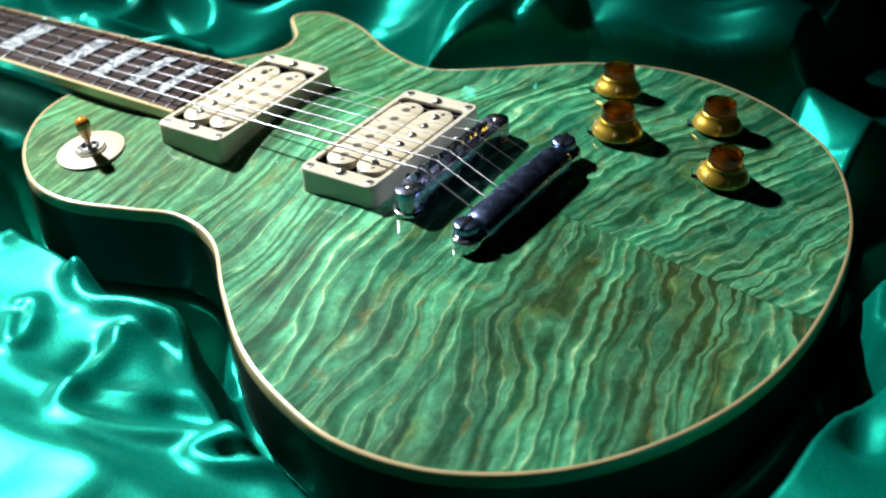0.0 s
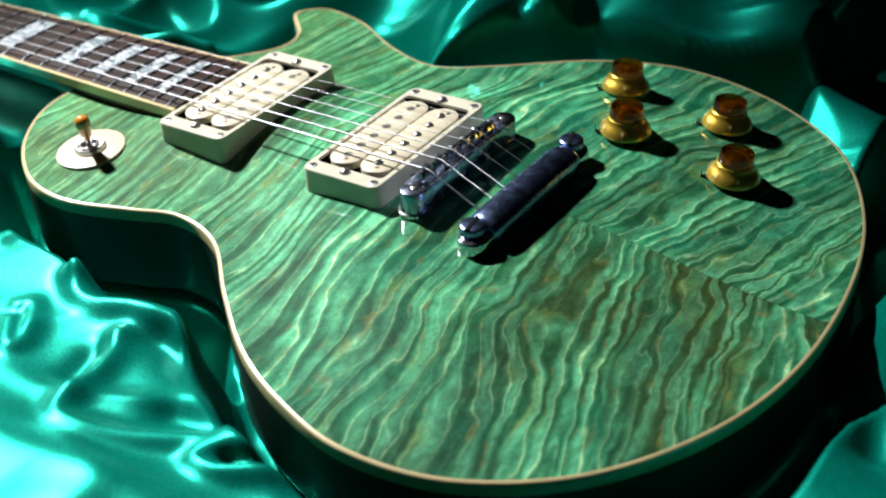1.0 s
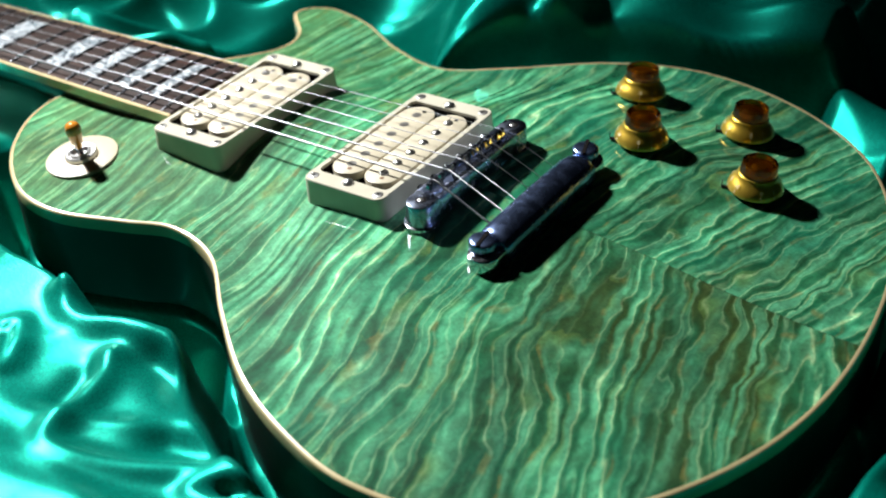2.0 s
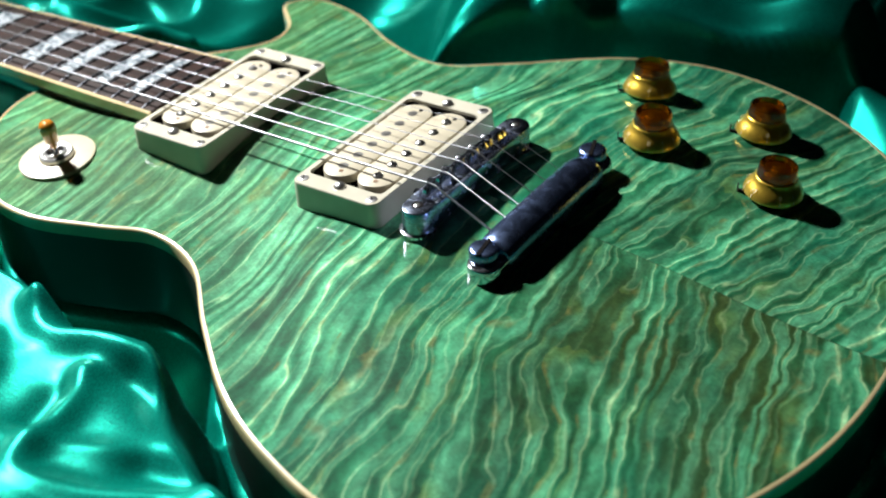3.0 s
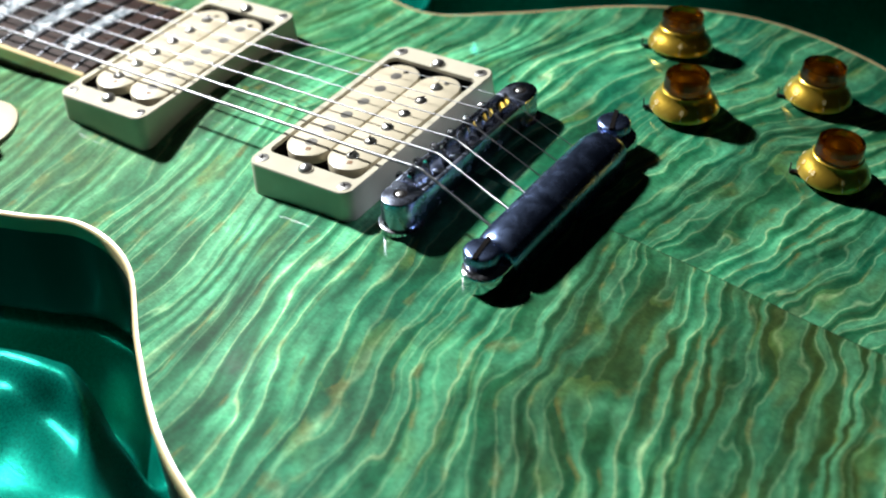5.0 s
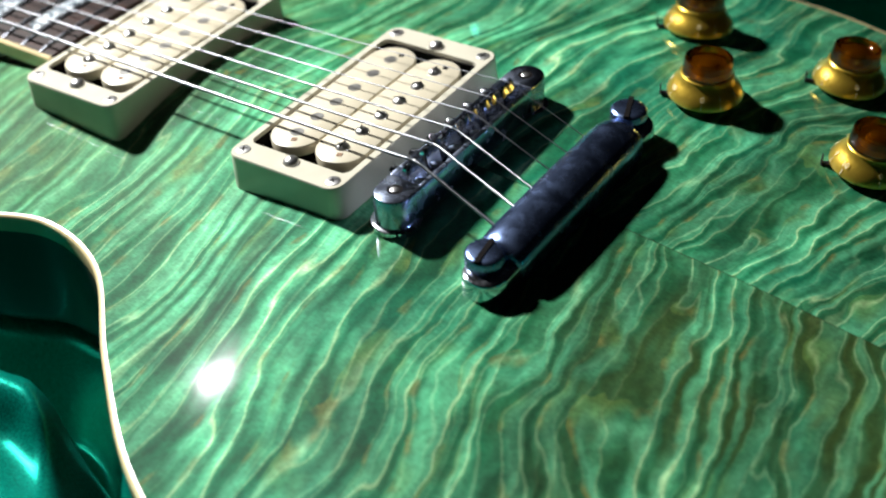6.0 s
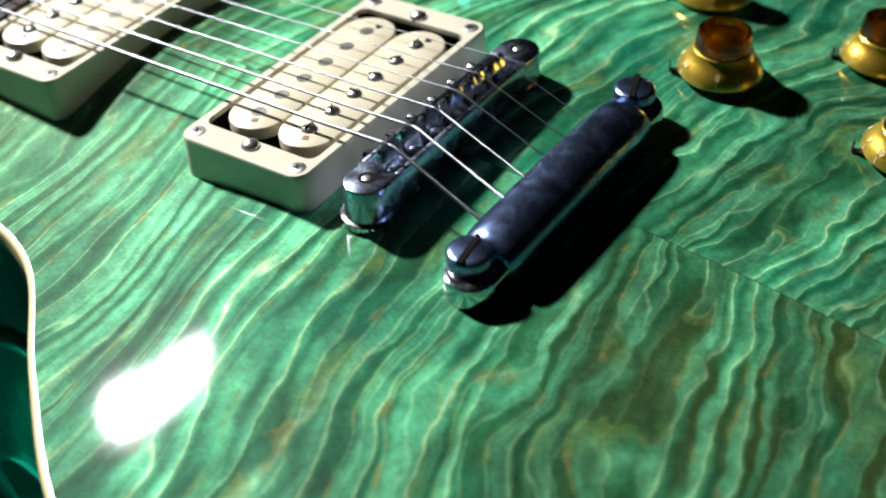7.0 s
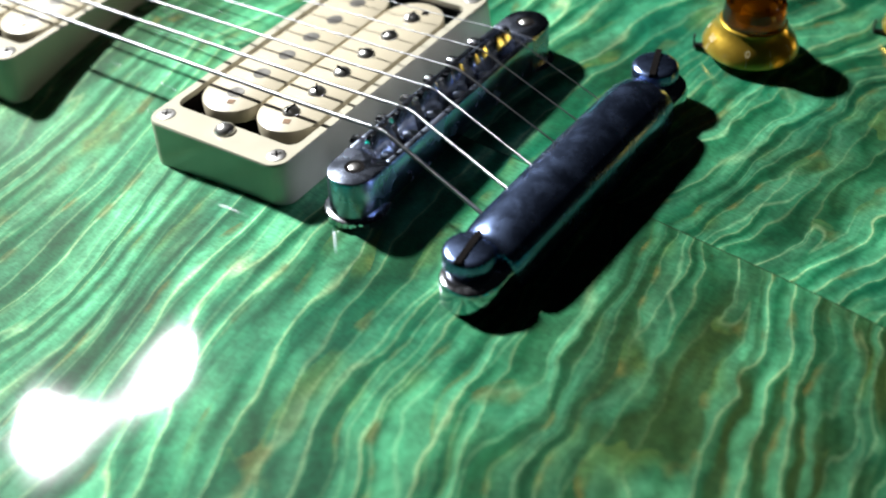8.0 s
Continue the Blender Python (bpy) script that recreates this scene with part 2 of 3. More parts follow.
def world_of(ob):
    """The place of an object, without waiting for an update."""
    if ob.parent:
        return world_of(ob.parent) @ ob.matrix_parent_inverse @ ob.matrix_basis
    return ob.matrix_basis.copy()


def twin(ob, parent, m, name=None):
    """Another part on the same mesh."""
    o = new(name or ob.name.split(".")[0], ob.data)
    o.matrix_world = m
    return hang(o, parent)


def loft(bm, rings, closed=True, cap_start=False, cap_end=False):
    """Faces between successive rings of equally many points."""
    made = [[bm.verts.new(p) for p in ring] for ring in rings]
    n = len(made[0])
    for a, b in zip(made, made[1:]):
        for i in range(n if closed else n - 1):
            j = (i + 1) % n
            bm.faces.new((a[i], a[j], b[j], b[i]))
    if cap_start:
        bm.faces.new(made[0][::-1])
    if cap_end:
        bm.faces.new(made[-1])
    return made


def lathe(profile, seg=32, bm=None, at=(0, 0, 0), cap=True):
    """A turned shape about z from (radius, height) pairs."""
    bm = bm or bmesh.new()
    rings = [[(at[0] + r * math.cos(2 * math.pi * i / seg), at[1] + r * math.sin(2 * math.pi * i / seg), at[2] + h) for i in range(seg)]
             for r, h in profile]
    loft(bm, rings, True, cap and profile[0][0] > 1e-6, cap and profile[-1][0] > 1e-6)
    return bm


def rounded(w, h, r, seg=6, cx=0.0, cy=0.0):
    """A rounded rectangle in the plane, counter-clockwise."""
    pts = []
    for sx, sy, a0 in ((1, 1, 0), (-1, 1, 90), (-1, -1, 180), (1, -1, 270)):
        for i in range(seg + 1):
            a = radians(a0 + 90 * i / seg)
            pts.append((cx + sx * (w / 2 - r) + r * math.cos(a), cy + sy * (h / 2 - r) + r * math.sin(a)))
    return pts


def slab(outline, z0, z1, bevel=0.0004, bm=None):
    """A flat piece of that outline (counter-clockwise) with a softened upper edge."""
    bm = bm or bmesh.new()

    def shrink(d):
        out = []
        n = len(outline)
        for i, p in enumerate(outline):
            a, b = Vector(outline[i - 1]), Vector(outline[(i + 1) % n])
            t = (b - a).normalized()
            out.append((p[0] - t.y * d, p[1] + t.x * d))
        return out
    rings = [[(x, y, z0) for x, y in outline], [(x, y, z1 - bevel) for x, y in outline],
             [(x, y, z1 - bevel * 0.3) for x, y in shrink(bevel * 0.35)], [(x, y, z1) for x, y in shrink(bevel)]]
    loft(bm, rings, True, True, True)
    return bm


def block(bm, lo, hi, bevel=0.0004, segments=2):
    """A box between two corners with softened edges, added to bm."""
    m = Matrix.LocRotScale([(a + b) / 2 for a, b in zip(lo, hi)], None, [b - a for a, b in zip(lo, hi)])
    made = bmesh.ops.create_cube(bm, size=1.0, matrix=m)
    if bevel:
        edges = list({e for v in made["verts"] for e in v.link_edges})
        bmesh.ops.bevel(bm, geom=edges, offset=bevel, segments=segments, affect="EDGES", profile=0.5)
    return bm


def tube(points, radius, seg=10, bm=None, cap=True):
    """A round rod along points."""
    bm = bm or bmesh.new()
    pts = [Vector(p) for p in points]
    rings = []
    for i, p in enumerate(pts):
        d = (pts[min(i + 1, len(pts) - 1)] - pts[max(i - 1, 0)]).normalized()
        u = d.cross(Vector((0, 0, 1)) if abs(d.z) < 0.9 else Vector((1, 0, 0))).normalized()
        v = d.cross(u)
        rings.append([p + radius * (math.cos(2 * math.pi * k / seg) * u + math.sin(2 * math.pi * k / seg) * v) for k in range(seg)])
    loft(bm, rings, True, cap, cap)
    return bm


def spline(points, steps):
    """A closed smooth curve through control points."""
    out, n = [], len(points)
    for i in range(n):
        p0, p1, p2, p3 = (np.array(points[(i + k - 1) % n], float) for k in range(4))
        for k in range(steps):
            t = k / steps
            out.append(tuple(0.5 * ((2 * p1) + (p2 - p0) * t + (2 * p0 - 5 * p1 + 4 * p2 - p3) * t * t + (3 * p1 - p0 - 3 * p2 + p3) * t ** 3)))
    return out


# ---- the guitar: x to the treble side, y to the neck, z up from the crown of its top ----
RIM, BACK = -0.0035, -0.0528
OUTLINE = spline([(v[0] / 1000, v[1] / 1000) for v in (
    (-35, 255), (-74, 238), (-100, 205), (-105, 173), (-94, 139), (-85, 114), (-92, 85), (-118, 54), (-143, 20), (-158, -15), (-165, -52),
    (-156, -95), (-126, -136), (-80, -164), (-28, -176), (32, -173), (84, -158), (130, -128), (158, -82), (167, -28), (152, 20),
    (118, 66), (100, 96), (106, 130), (122, 164), (126, 195), (111, 209), (91, 190), (70, 189), (39, 214), (16, 241))], 8)
OUT = np.array(OUTLINE)


def inset(d):
    """The outline, moved inwards by d."""
    a, b = np.roll(OUT, 1, 0), np.roll(OUT, -1, 0)
    t = (b - a) / np.linalg.norm(b - a, axis=1)[:, None]
    return OUT + d * np.stack([-t[:, 1], t[:, 0]], 1)


def rim_distance(pts):
    """How far points lie from the outline (inside positive), and whether they lie inside."""
    a, b = OUT, np.roll(OUT, -1, 0)
    ab = b - a
    best = np.full(len(pts), 9.0)
    inside = np.zeros(len(pts), bool)
    for p, q, d in zip(a, b, ab):
        s = np.clip(((pts - p) @ d) / (d @ d), 0, 1)
        best = np.minimum(best, np.hypot(*(pts - p - s[:, None] * d).T))
        cross = (p[1] > pts[:, 1]) != (q[1] > pts[:, 1])
        with np.errstate(divide="ignore", invalid="ignore"):
            inside ^= cross & (pts[:, 0] < (q[0] - p[0]) * (pts[:, 1] - p[1]) / (q[1] - p[1]) + p[0])
    return best, inside


def carve(x, y, d):
    """The height of the carved top: a crown under the pickups that falls in an S to the rim, d the distance from the rim."""
    y = np.asarray(y)
    crown = np.interp(y, (-0.18, -0.12, -0.08, -0.045, -0.026, 0.01, 0.045, 0.09, 0.13, 0.17, 0.24),
                      (-0.0020, 0.0010, 0.0036, 0.0060, 0.0068, 0.0085, 0.0090, 0.0088, 0.0080, 0.0062, 0.0020))
    slope = np.interp(y, (-0.09, -0.05, 0.0, 0.03, 0.07, 0.115, 0.16, 0.20), (0.094, 0.090, 0.0775, 0.0740, 0.079, 0.083, 0.096, 0.120))
    u = np.clip((d - 0.003) / slope, 0, 1)
    return RIM + (crown - RIM) * u * u * (3 - 2 * u)


def top_height(x, y):
    d, _ = rim_distance(np.array([[x, y]]))
    return float(carve(x, y, d)[0])


guitar = new("electric_guitar")
guitar.matrix_world = pose(0, 0, BACK)
tagged(guitar, "solid-body electric guitar with a green-stained quilted maple top, lying on satin", "guitar")


def build_top():
    from mathutils.geometry import delaunay_2d_cdt
    edge = inset(0.0018)
    step = 0.003
    gx, gy = np.meshgrid(np.arange(-0.165, 0.19, step), np.arange(-0.18, 0.275, step))
    grid = np.stack([gx.ravel() + (np.arange(gx.size) // gx.shape[1] % 2) * step / 2, gy.ravel()], 1)
    d, ins = rim_distance(grid)
    grid = grid[ins & (d > 0.0035)]
    pts = np.concatenate([edge, grid])
    n = len(edge)
    verts, _, faces, *_ = delaunay_2d_cdt([Vector(p) for p in pts], [(i, (i + 1) % n) for i in range(n)], [], 1, 1e-7)
    flat = np.array([tuple(v) for v in verts])
    d, _ = rim_distance(flat)
    z = carve(flat[:, 0], flat[:, 1], np.maximum(d, 0.0018))
    me = bpy.data.meshes.new("body_top")
    me.from_pydata([(x, y, h) for (x, y), h in zip(flat, z)], [], [tuple(f) for f in faces])
    bm = bmesh.new()
    bm.from_mesh(me)
    for f in bm.faces:
        f.normal_update()
        if f.normal.z < 0:
            f.normal_flip()
    # sanded smooth
    inner = [v for v in bm.verts if not v.is_boundary]
    for _ in range(14):
        bmesh.ops.smooth_vert(bm, verts=inner, factor=0.5, use_axis_x=False, use_axis_y=False, use_axis_z=True)
    return bm


ob = part("body_top", build_top(), MAPLE, guitar, "glossy green-stained bookmatched quilted maple top")
bm = bmesh.new()
rows = [(0.0, RIM - 0.0062), (0.0, RIM - 0.0008), (0.0002, RIM - 0.0003), (0.0007, RIM + 0.0001), (0.0019, RIM + 0.0002), (0.0022, RIM - 0.003)]
loft(bm, [[(x, y, z) for x, y in inset(d)] for d, z in rows])
part("binding", bm, BINDING, guitar, "aged cream plastic binding round the body edge")
bm = bmesh.new()
rows = [(0.0012, RIM - 0.0052), (0.0001, RIM - 0.0063), (0.0001, BACK + 0.006), (0.0012, BACK + 0.0022), (0.004, BACK + 0.0004), (0.008, BACK)]
loft(bm, [[(x, y, z) for x, y in inset(d)] for d, z in rows], True, True, True)
part("body_side", bm, SIDE, guitar, "dark green lacquered mahogany sides and back")

# strings' line: heights over the body fall towards the neck
SADDLE_Y, SADDLE_Z, FALL = 0.0088, 0.0245, -0.060
SCALE, NUT_Y = 0.62865, 0.0 + 0.628


def string_z(y):
    return SADDLE_Z + FALL * (y - SADDLE_Y)


def board_z(y, x=0.0):
    return string_z(y) - 0.0030 - x * x / 0.62


# ---- neck, fingerboard, frets, inlays ----
BOARD_END = 0.1695


def board_half(y):
    return 0.0295 - 0.008 * (y - BOARD_END) / (NUT_Y - BOARD_END)


bm = bmesh.new()
rings = []
for y in np.linspace(BOARD_END, NUT_Y, 24):
    w = board_half(y) - 0.0018
    xs = np.linspace(-w, w, 9)
    rings.append([(x, y, board_z(y, x)) for x in xs] + [(w, y, board_z(y, w) - 0.0052), (-w, y, board_z(y, w) - 0.0052)])
loft(bm, rings, True, True, True)
fingerboard = part("fingerboard", bm, ROSEWOOD, guitar, "dark rosewood fingerboard")
for sx in (-1, 1):
    bm = bmesh.new()
    rings = []
    for y in np.linspace(BOARD_END - 0.0002, NUT_Y, 24):
        a, b = sx * (board_half(y) - 0.0018), sx * board_half(y)
        z = board_z(y, b)
        rings.append([(a, y, z + 0.0001), (b - sx * 0.0004, y, z), (b, y, z - 0.0004), (b, y, z - 0.0054), (a, y, z - 0.0054)])
    loft(bm, rings, True, True, True)
    part("board_binding", bm, BINDING, fingerboard, "cream binding strip")
FRETS = [NUT_Y - SCALE * (1 - 2 ** (-k / 12)) for k in range(23)]
for k in range(1, 23):
    y = FRETS[k]
    w = board_half(y) - 0.0016
    bm = bmesh.new()
    rings = []
    for x in np.linspace(-w, w, 11):
        z = board_z(y, x) - (0.0006 if abs(x) > w * 0.99 else 0)
        rings.append([(x, y + 0.0010 * math.cos(a), z + 0.0011 * max(0.0, math.sin(a)) - 0.0001) for a in np.linspace(0, math.pi, 7)])
    loft(bm, rings, True, True, True)
    part("fret", bm, FRET, fingerboard)
for k in (3, 5, 7, 9, 12, 15, 17, 19, 21):
    lo, hi = FRETS[k] + 0.0024, FRETS[k - 1] - 0.0024
    a, b = 0.0185, 0.0160
    bm = bmesh.new()
    rings = []
    for u in np.linspace(-1, 1, 9):
        pts = []
        for y, w in ((lo, a), (hi, b)):
            pts.append((u * w, y, board_z(y, u * w) + 0.00015))
        rings.append([pts[0], pts[1], (pts[1][0], pts[1][1], pts[1][2] - 0.001), (pts[0][0], pts[0][1], pts[0][2] - 0.001)])
    loft(bm, rings, True, True, True)
    part("inlay", bm, PEARL, fingerboard, "pearl trapezoid inlay")
bm = bmesh.new()
rings = []
for y in np.linspace(0.175, NUT_Y + 0.01, 24):
    w = board_half(y) - 0.0006
    base = board_z(y, w) - 0.0052
    depth = 0.0165 + 0.010 * max(0.0, (0.30 - y) / 0.12) + 0.012 * max(0.0, (0.24 - y) / 0.06)
    rings.append([(w * math.cos(a), y, base - depth * abs(math.sin(a)) ** 0.8) for a in np.linspace(0, -math.pi, 13)])
loft(bm, rings, True, True, True)
part("neck", bm, NECKWOOD, guitar, "dark lacquered mahogany neck")
bm = slab([(-0.022, NUT_Y), (0.022, NUT_Y), (0.024, NUT_Y + 0.005), (-0.024, NUT_Y + 0.005)][::1], board_z(NUT_Y) - 0.006, board_z(NUT_Y) + 0.0024)
part("nut", bm, CREAM, guitar)
head = [(-0.022, 0.0), (0.022, 0.0), (0.034, 0.03), (0.040, 0.09), (0.036, 0.165), (0.012, 0.18), (0.0, 0.174), (-0.012, 0.18), (-0.036, 0.165), (-0.040, 0.09), (-0.034, 0.03)]
bm = slab(spline(head, 4), -0.014, 0.0, 0.001)
part("headstock", bm, NECKWOOD, guitar, at=pose(0, NUT_Y + 0.005, board_z(NUT_Y) - 0.001, -17))


# ---- pickups ----
def screw_head(r, dome, slot, bm=None):
    """A round head with a dome; the slot is not cut."""
    bm = lathe([(0.0, dome), (r * 0.45, dome * 0.9), (r * 0.85, dome * 0.5), (r, 0.0), (r, -0.0012), (0.0, -0.0012)][::-1], 20)
    return bm


def cross_marks(bm, r, z):
    for a in (0.35, 0.35 + math.pi / 2):
        u = Vector((math.cos(a), math.sin(a), 0))
        v = Vector((-u.y, u.x, 0))
        vs = [bm.verts.new(Vector((0, 0, z)) + sx * u * r + sy * v * r * 0.16) for sx, sy in ((-1, -1), (1, -1), (1, 1), (-1, 1))]
        bm.faces.new(vs)
    return bm


def pickup(cy, z_mid, screws_to_neck, low):
    """A humbucker in its ring: cy its middle, z_mid the ring's upper face there."""
    unit = new("humbucker_pickup")
    tilt = math.degrees(math.atan(FALL))
    here = pose(0, cy, z_mid, tilt)
    unit.matrix_world = here
    hang(unit, guitar)
    tagged(unit, "uncovered humbucker pickup with cream bobbins in a cream plastic ring")
    # ring: outer and inner loops, its foot down on the carved top
    W, D = 0.0895, 0.0445
    outer, inner = rounded(W, D, 0.0042), rounded(0.0720, 0.0392, 0.0030)
    foot = rounded(W + 0.0012, D + 0.0012, 0.0046)
    bm = bmesh.new()
    rings = [[(x, y, low) for x, y in foot], [(x, y, -0.0010) for x, y in outer], [(x * 0.9985, y * 0.997, -0.0003) for x, y in outer],
             [(x * 0.994, y * 0.988, 0.0) for x, y in outer], [(x * 1.004, y * 1.006, 0.0) for x, y in inner], [(x, y, -0.0005) for x, y in inner],
             [(x, y, low) for x, y in inner]]
    loft(bm, rings)
    part("pickup_ring", bm, CREAM, unit, "tall cream plastic mounting ring", at=here)
    # a near-black liner, added for the shade inside the ring
    liner = rounded(0.0713, 0.0385, 0.0028)
    bm = bmesh.new()
    loft(bm, [[(x, y, -0.0014) for x, y in inner], [(x, y, -0.0016) for x, y in liner], [(x, y, low) for x, y in liner]])
    part("cavity_shade", bm, DARK, unit, "added dark liner for the shade inside the pickup ring", at=here)
    bm = block(bmesh.new(), (-0.0345, -0.0182, low), (0.0345, 0.0182, -0.0120), 0.0005)
    part("coil_base", bm, DARK, unit, at=here)
    for sy in (-1, 1):
        with_screws = (sy > 0) == screws_to_neck
        bm = slab(rounded(0.0666, 0.0178, 0.0088, 10), -0.0036, 0.0, 0.0006)
        m = here @ pose(0, sy * 0.00925, 0)
        bob = part("bobbin", bm, BOBBIN_CREAM, unit, at=m)
        bm = slab(rounded(0.0630, 0.0150, 0.0074, 8), -0.012, -0.0036, 0.0002)
        part("coil", bm, DARK, bob, "dark taped coil", at=m)
        for k in range(6):
            px = (k - 2.5) * 0.0099
            at = m @ pose(px, 0, 0.0, 0, 0, 37 * k)
            if with_screws:
                bm = screw_head(0.0024, 0.0013, 0.0005)
                s = part("pole_screw", bm, NICKEL, bob, at=at)
                # the slot's shade, laid on the head as a dark strip
                bm = block(bmesh.new(), (-0.0017, -0.00022, 0.0006), (0.0017, 0.00022, 0.00138), 0)
                part("slot", bm, DARK, bob, "dark strip for the shade in the screw slot", at=at)
            else:
                bm = lathe([(0.0, 0.0001), (0.0022, 0.0001), (0.0024, -0.0001), (0.0024, -0.001)], 20, cap=False)
                part("pole_slug", bm, SLUG, bob, at=at)
        for sx in (-1, 1):
            # holes as thin patches: brown at the bass end, painted shade at the treble
            bm = block(bmesh.new(), (-0.0009, -0.0009, -0.0002), (0.0009, 0.0009, 0.00015), 0)
            part("bobbin_hole_patch", bm, DARK if sx > 0 else plain_brown, bob, at=m @ pose(sx * 0.0286, -0.0018, 0.0, 0, 0, 20))
    for sx in (-1, 1):
        for sy in (-1, 1):
            at = here @ pose(sx * 0.0405, sy * 0.0182, 0.0001, 0, 0, 25 * sx + 40 * sy)
            bm = lathe([(0.0, 0.0002), (0.0016, 0.00035), (0.0023, 0.0001), (0.0025, -0.0006)], 20, cap=False)
            s = part("ring_screw", bm, NICKEL, unit, at=at)
            # flat dark cross painted for the shade of the recess
            part("cross_slot_shade", cross_marks(bmesh.new(), 0.0013, 0.00045), DARK, unit, smooth=False, at=at)
        at = here @ pose(sx * 0.0388, 0, 0.0002, 0, 0, 60 * sx)
        part("height_screw", screw_head(0.0027, 0.0017, 0.0006), NICKEL, unit, "domed height screw", at=at)
    return unit


plain_brown = plain("hole_brown", (0.16, 0.08, 0.03), 0.6)
pickup(0.0463, 0.0185, False, -0.0150)
pickup(0.1431, 0.0138, True, -0.0150)


# ---- bridge ----
def build_bridge():
    unit = new("bridge")
    here = pose(0.0012, 0.0095, -0.0007, 0, 1.4, 1.2)
    unit.matrix_world = here
    hang(unit, guitar)
    tagged(unit, "chrome adjustable bridge with six notched saddles")
    top, bottom = 0.0208, 0.0104
    for sx in (-1, 1):
        pts = [(sx * 0.0310, -0.0062), (sx * 0.0377, -0.0062)]
        pts += [(sx * (0.0377 + 0.0062 * math.sin(a)), -0.0062 * math.cos(a)) for a in np.linspace(0.2, math.pi - 0.2, 12)]
        pts += [(sx * 0.0377, 0.0062), (sx * 0.0310, 0.0062)]
        part("end_block", slab(pts if sx > 0 else pts[::-1], bottom, top, 0.0008), SATIN_CHROME, unit, at=here)
    part("rear_rail", block(bmesh.new(), (-0.0312, -0.0062, bottom), (0.0312, -0.0044, top - 0.0002), 0.0004), SATIN_CHROME, unit, at=here)
    part("front_rail", block(bmesh.new(), (-0.0312, 0.0046, bottom), (0.0312, 0.0062, top - 0.0003), 0.0004), SATIN_CHROME, unit, at=here)
    part("base_plate", block(bmesh.new(), (-0.0312, -0.0050, bottom - 0.0004), (0.0312, 0.0050, bottom + 0.0016), 0.0003), WORN_CHROME, unit, at=here)
    for sx in (-1, 1):
        at = here @ pose(sx * 0.0372, 0.0, 0)
        # a dark disc on the block carries the shade of the hole
        bm = lathe([(0.0, top + 0.00008), (0.0021, top + 0.00008), (0.0024, top + 0.0001)], 20, cap=False)
        part("post_hole_shade", bm, DARK, unit, at=at)
        bm = lathe([(0.0, top + 0.0003), (0.0010, top + 0.00035), (0.0014, top + 0.0001)], 16, cap=False)
        part("post_tip", bm, NICKEL, unit, at=at)
        seg = 64
        bm = bmesh.new()
        rings = []
        for r, h, k in ((0.0021, 0.0078, 0), (0.0073, 0.0078, 0), (0.0080, 0.0082, 1), (0.0080, 0.0099, 1), (0.0073, 0.0103, 0), (0.0021, 0.0104, 0)):
            rings.append([((r - (0.00035 if k and i % 2 else 0)) * math.cos(2 * math.pi * i / seg),
                           (r - (0.00035 if k and i % 2 else 0)) * math.sin(2 * math.pi * i / seg), h) for i in range(seg)])
        loft(bm, rings)
        part("thumbwheel", bm, CHROME, unit, "knurled chrome height wheel", at=at)
        bm = lathe([(0.0021, -0.004), (0.0021, bottom)], 16)
        part("post", bm, NICKEL, unit, at=at)
    for k in range(6):
        x = (k - 2.5) * 0.0101 - 0.0012
        dy = 0.0018 - 0.0006 * abs(k - 1.5)
        at = here @ pose(x, dy, 0)
        bm = bmesh.new()
        prof = [(-0.0030, bottom + 0.001), (0.0030, bottom + 0.001), (0.0029, 0.0190), (0.0006, SADDLE_Z - 0.0004), (-0.0004, SADDLE_Z - 0.0004), (-0.0029, 0.0185)]
        loft(bm, [[(sx * 0.0041, y, z) for y, z in prof] for sx in (-1, -0.9, -0.12, 0, 0.12, 0.9, 1)], True, True, True)
        for v in bm.verts:
            if abs(v.co.x) < 0.0002 and v.co.z > 0.023:
                v.co.z -= 0.0005
            if abs(v.co.x) > 0.0038 and v.co.z > 0.023:
                v.co.z -= 0.0006
        part("saddle", bm, CHROME, unit, at=at)
        # its screw, with the head on the pickup side
        bm = tube([(0, -0.0046, 0.0178), (0, 0.0075, 0.0178)], 0.0011, 10)
        part("saddle_screw", bm, NICKEL, unit, at=here @ pose(x, 0, 0))
        bm = lathe([(0.0, 0.0016), (0.0011, 0.0014), (0.0019, 0.0008), (0.0021, 0.0), (0.0021, -0.0012), (0.0, -0.0012)][::-1], 16)
        part("screw_head", bm, CHROME, unit, at=here @ pose(x, 0.0078, 0.0180, -90))
    return unit


build_bridge()


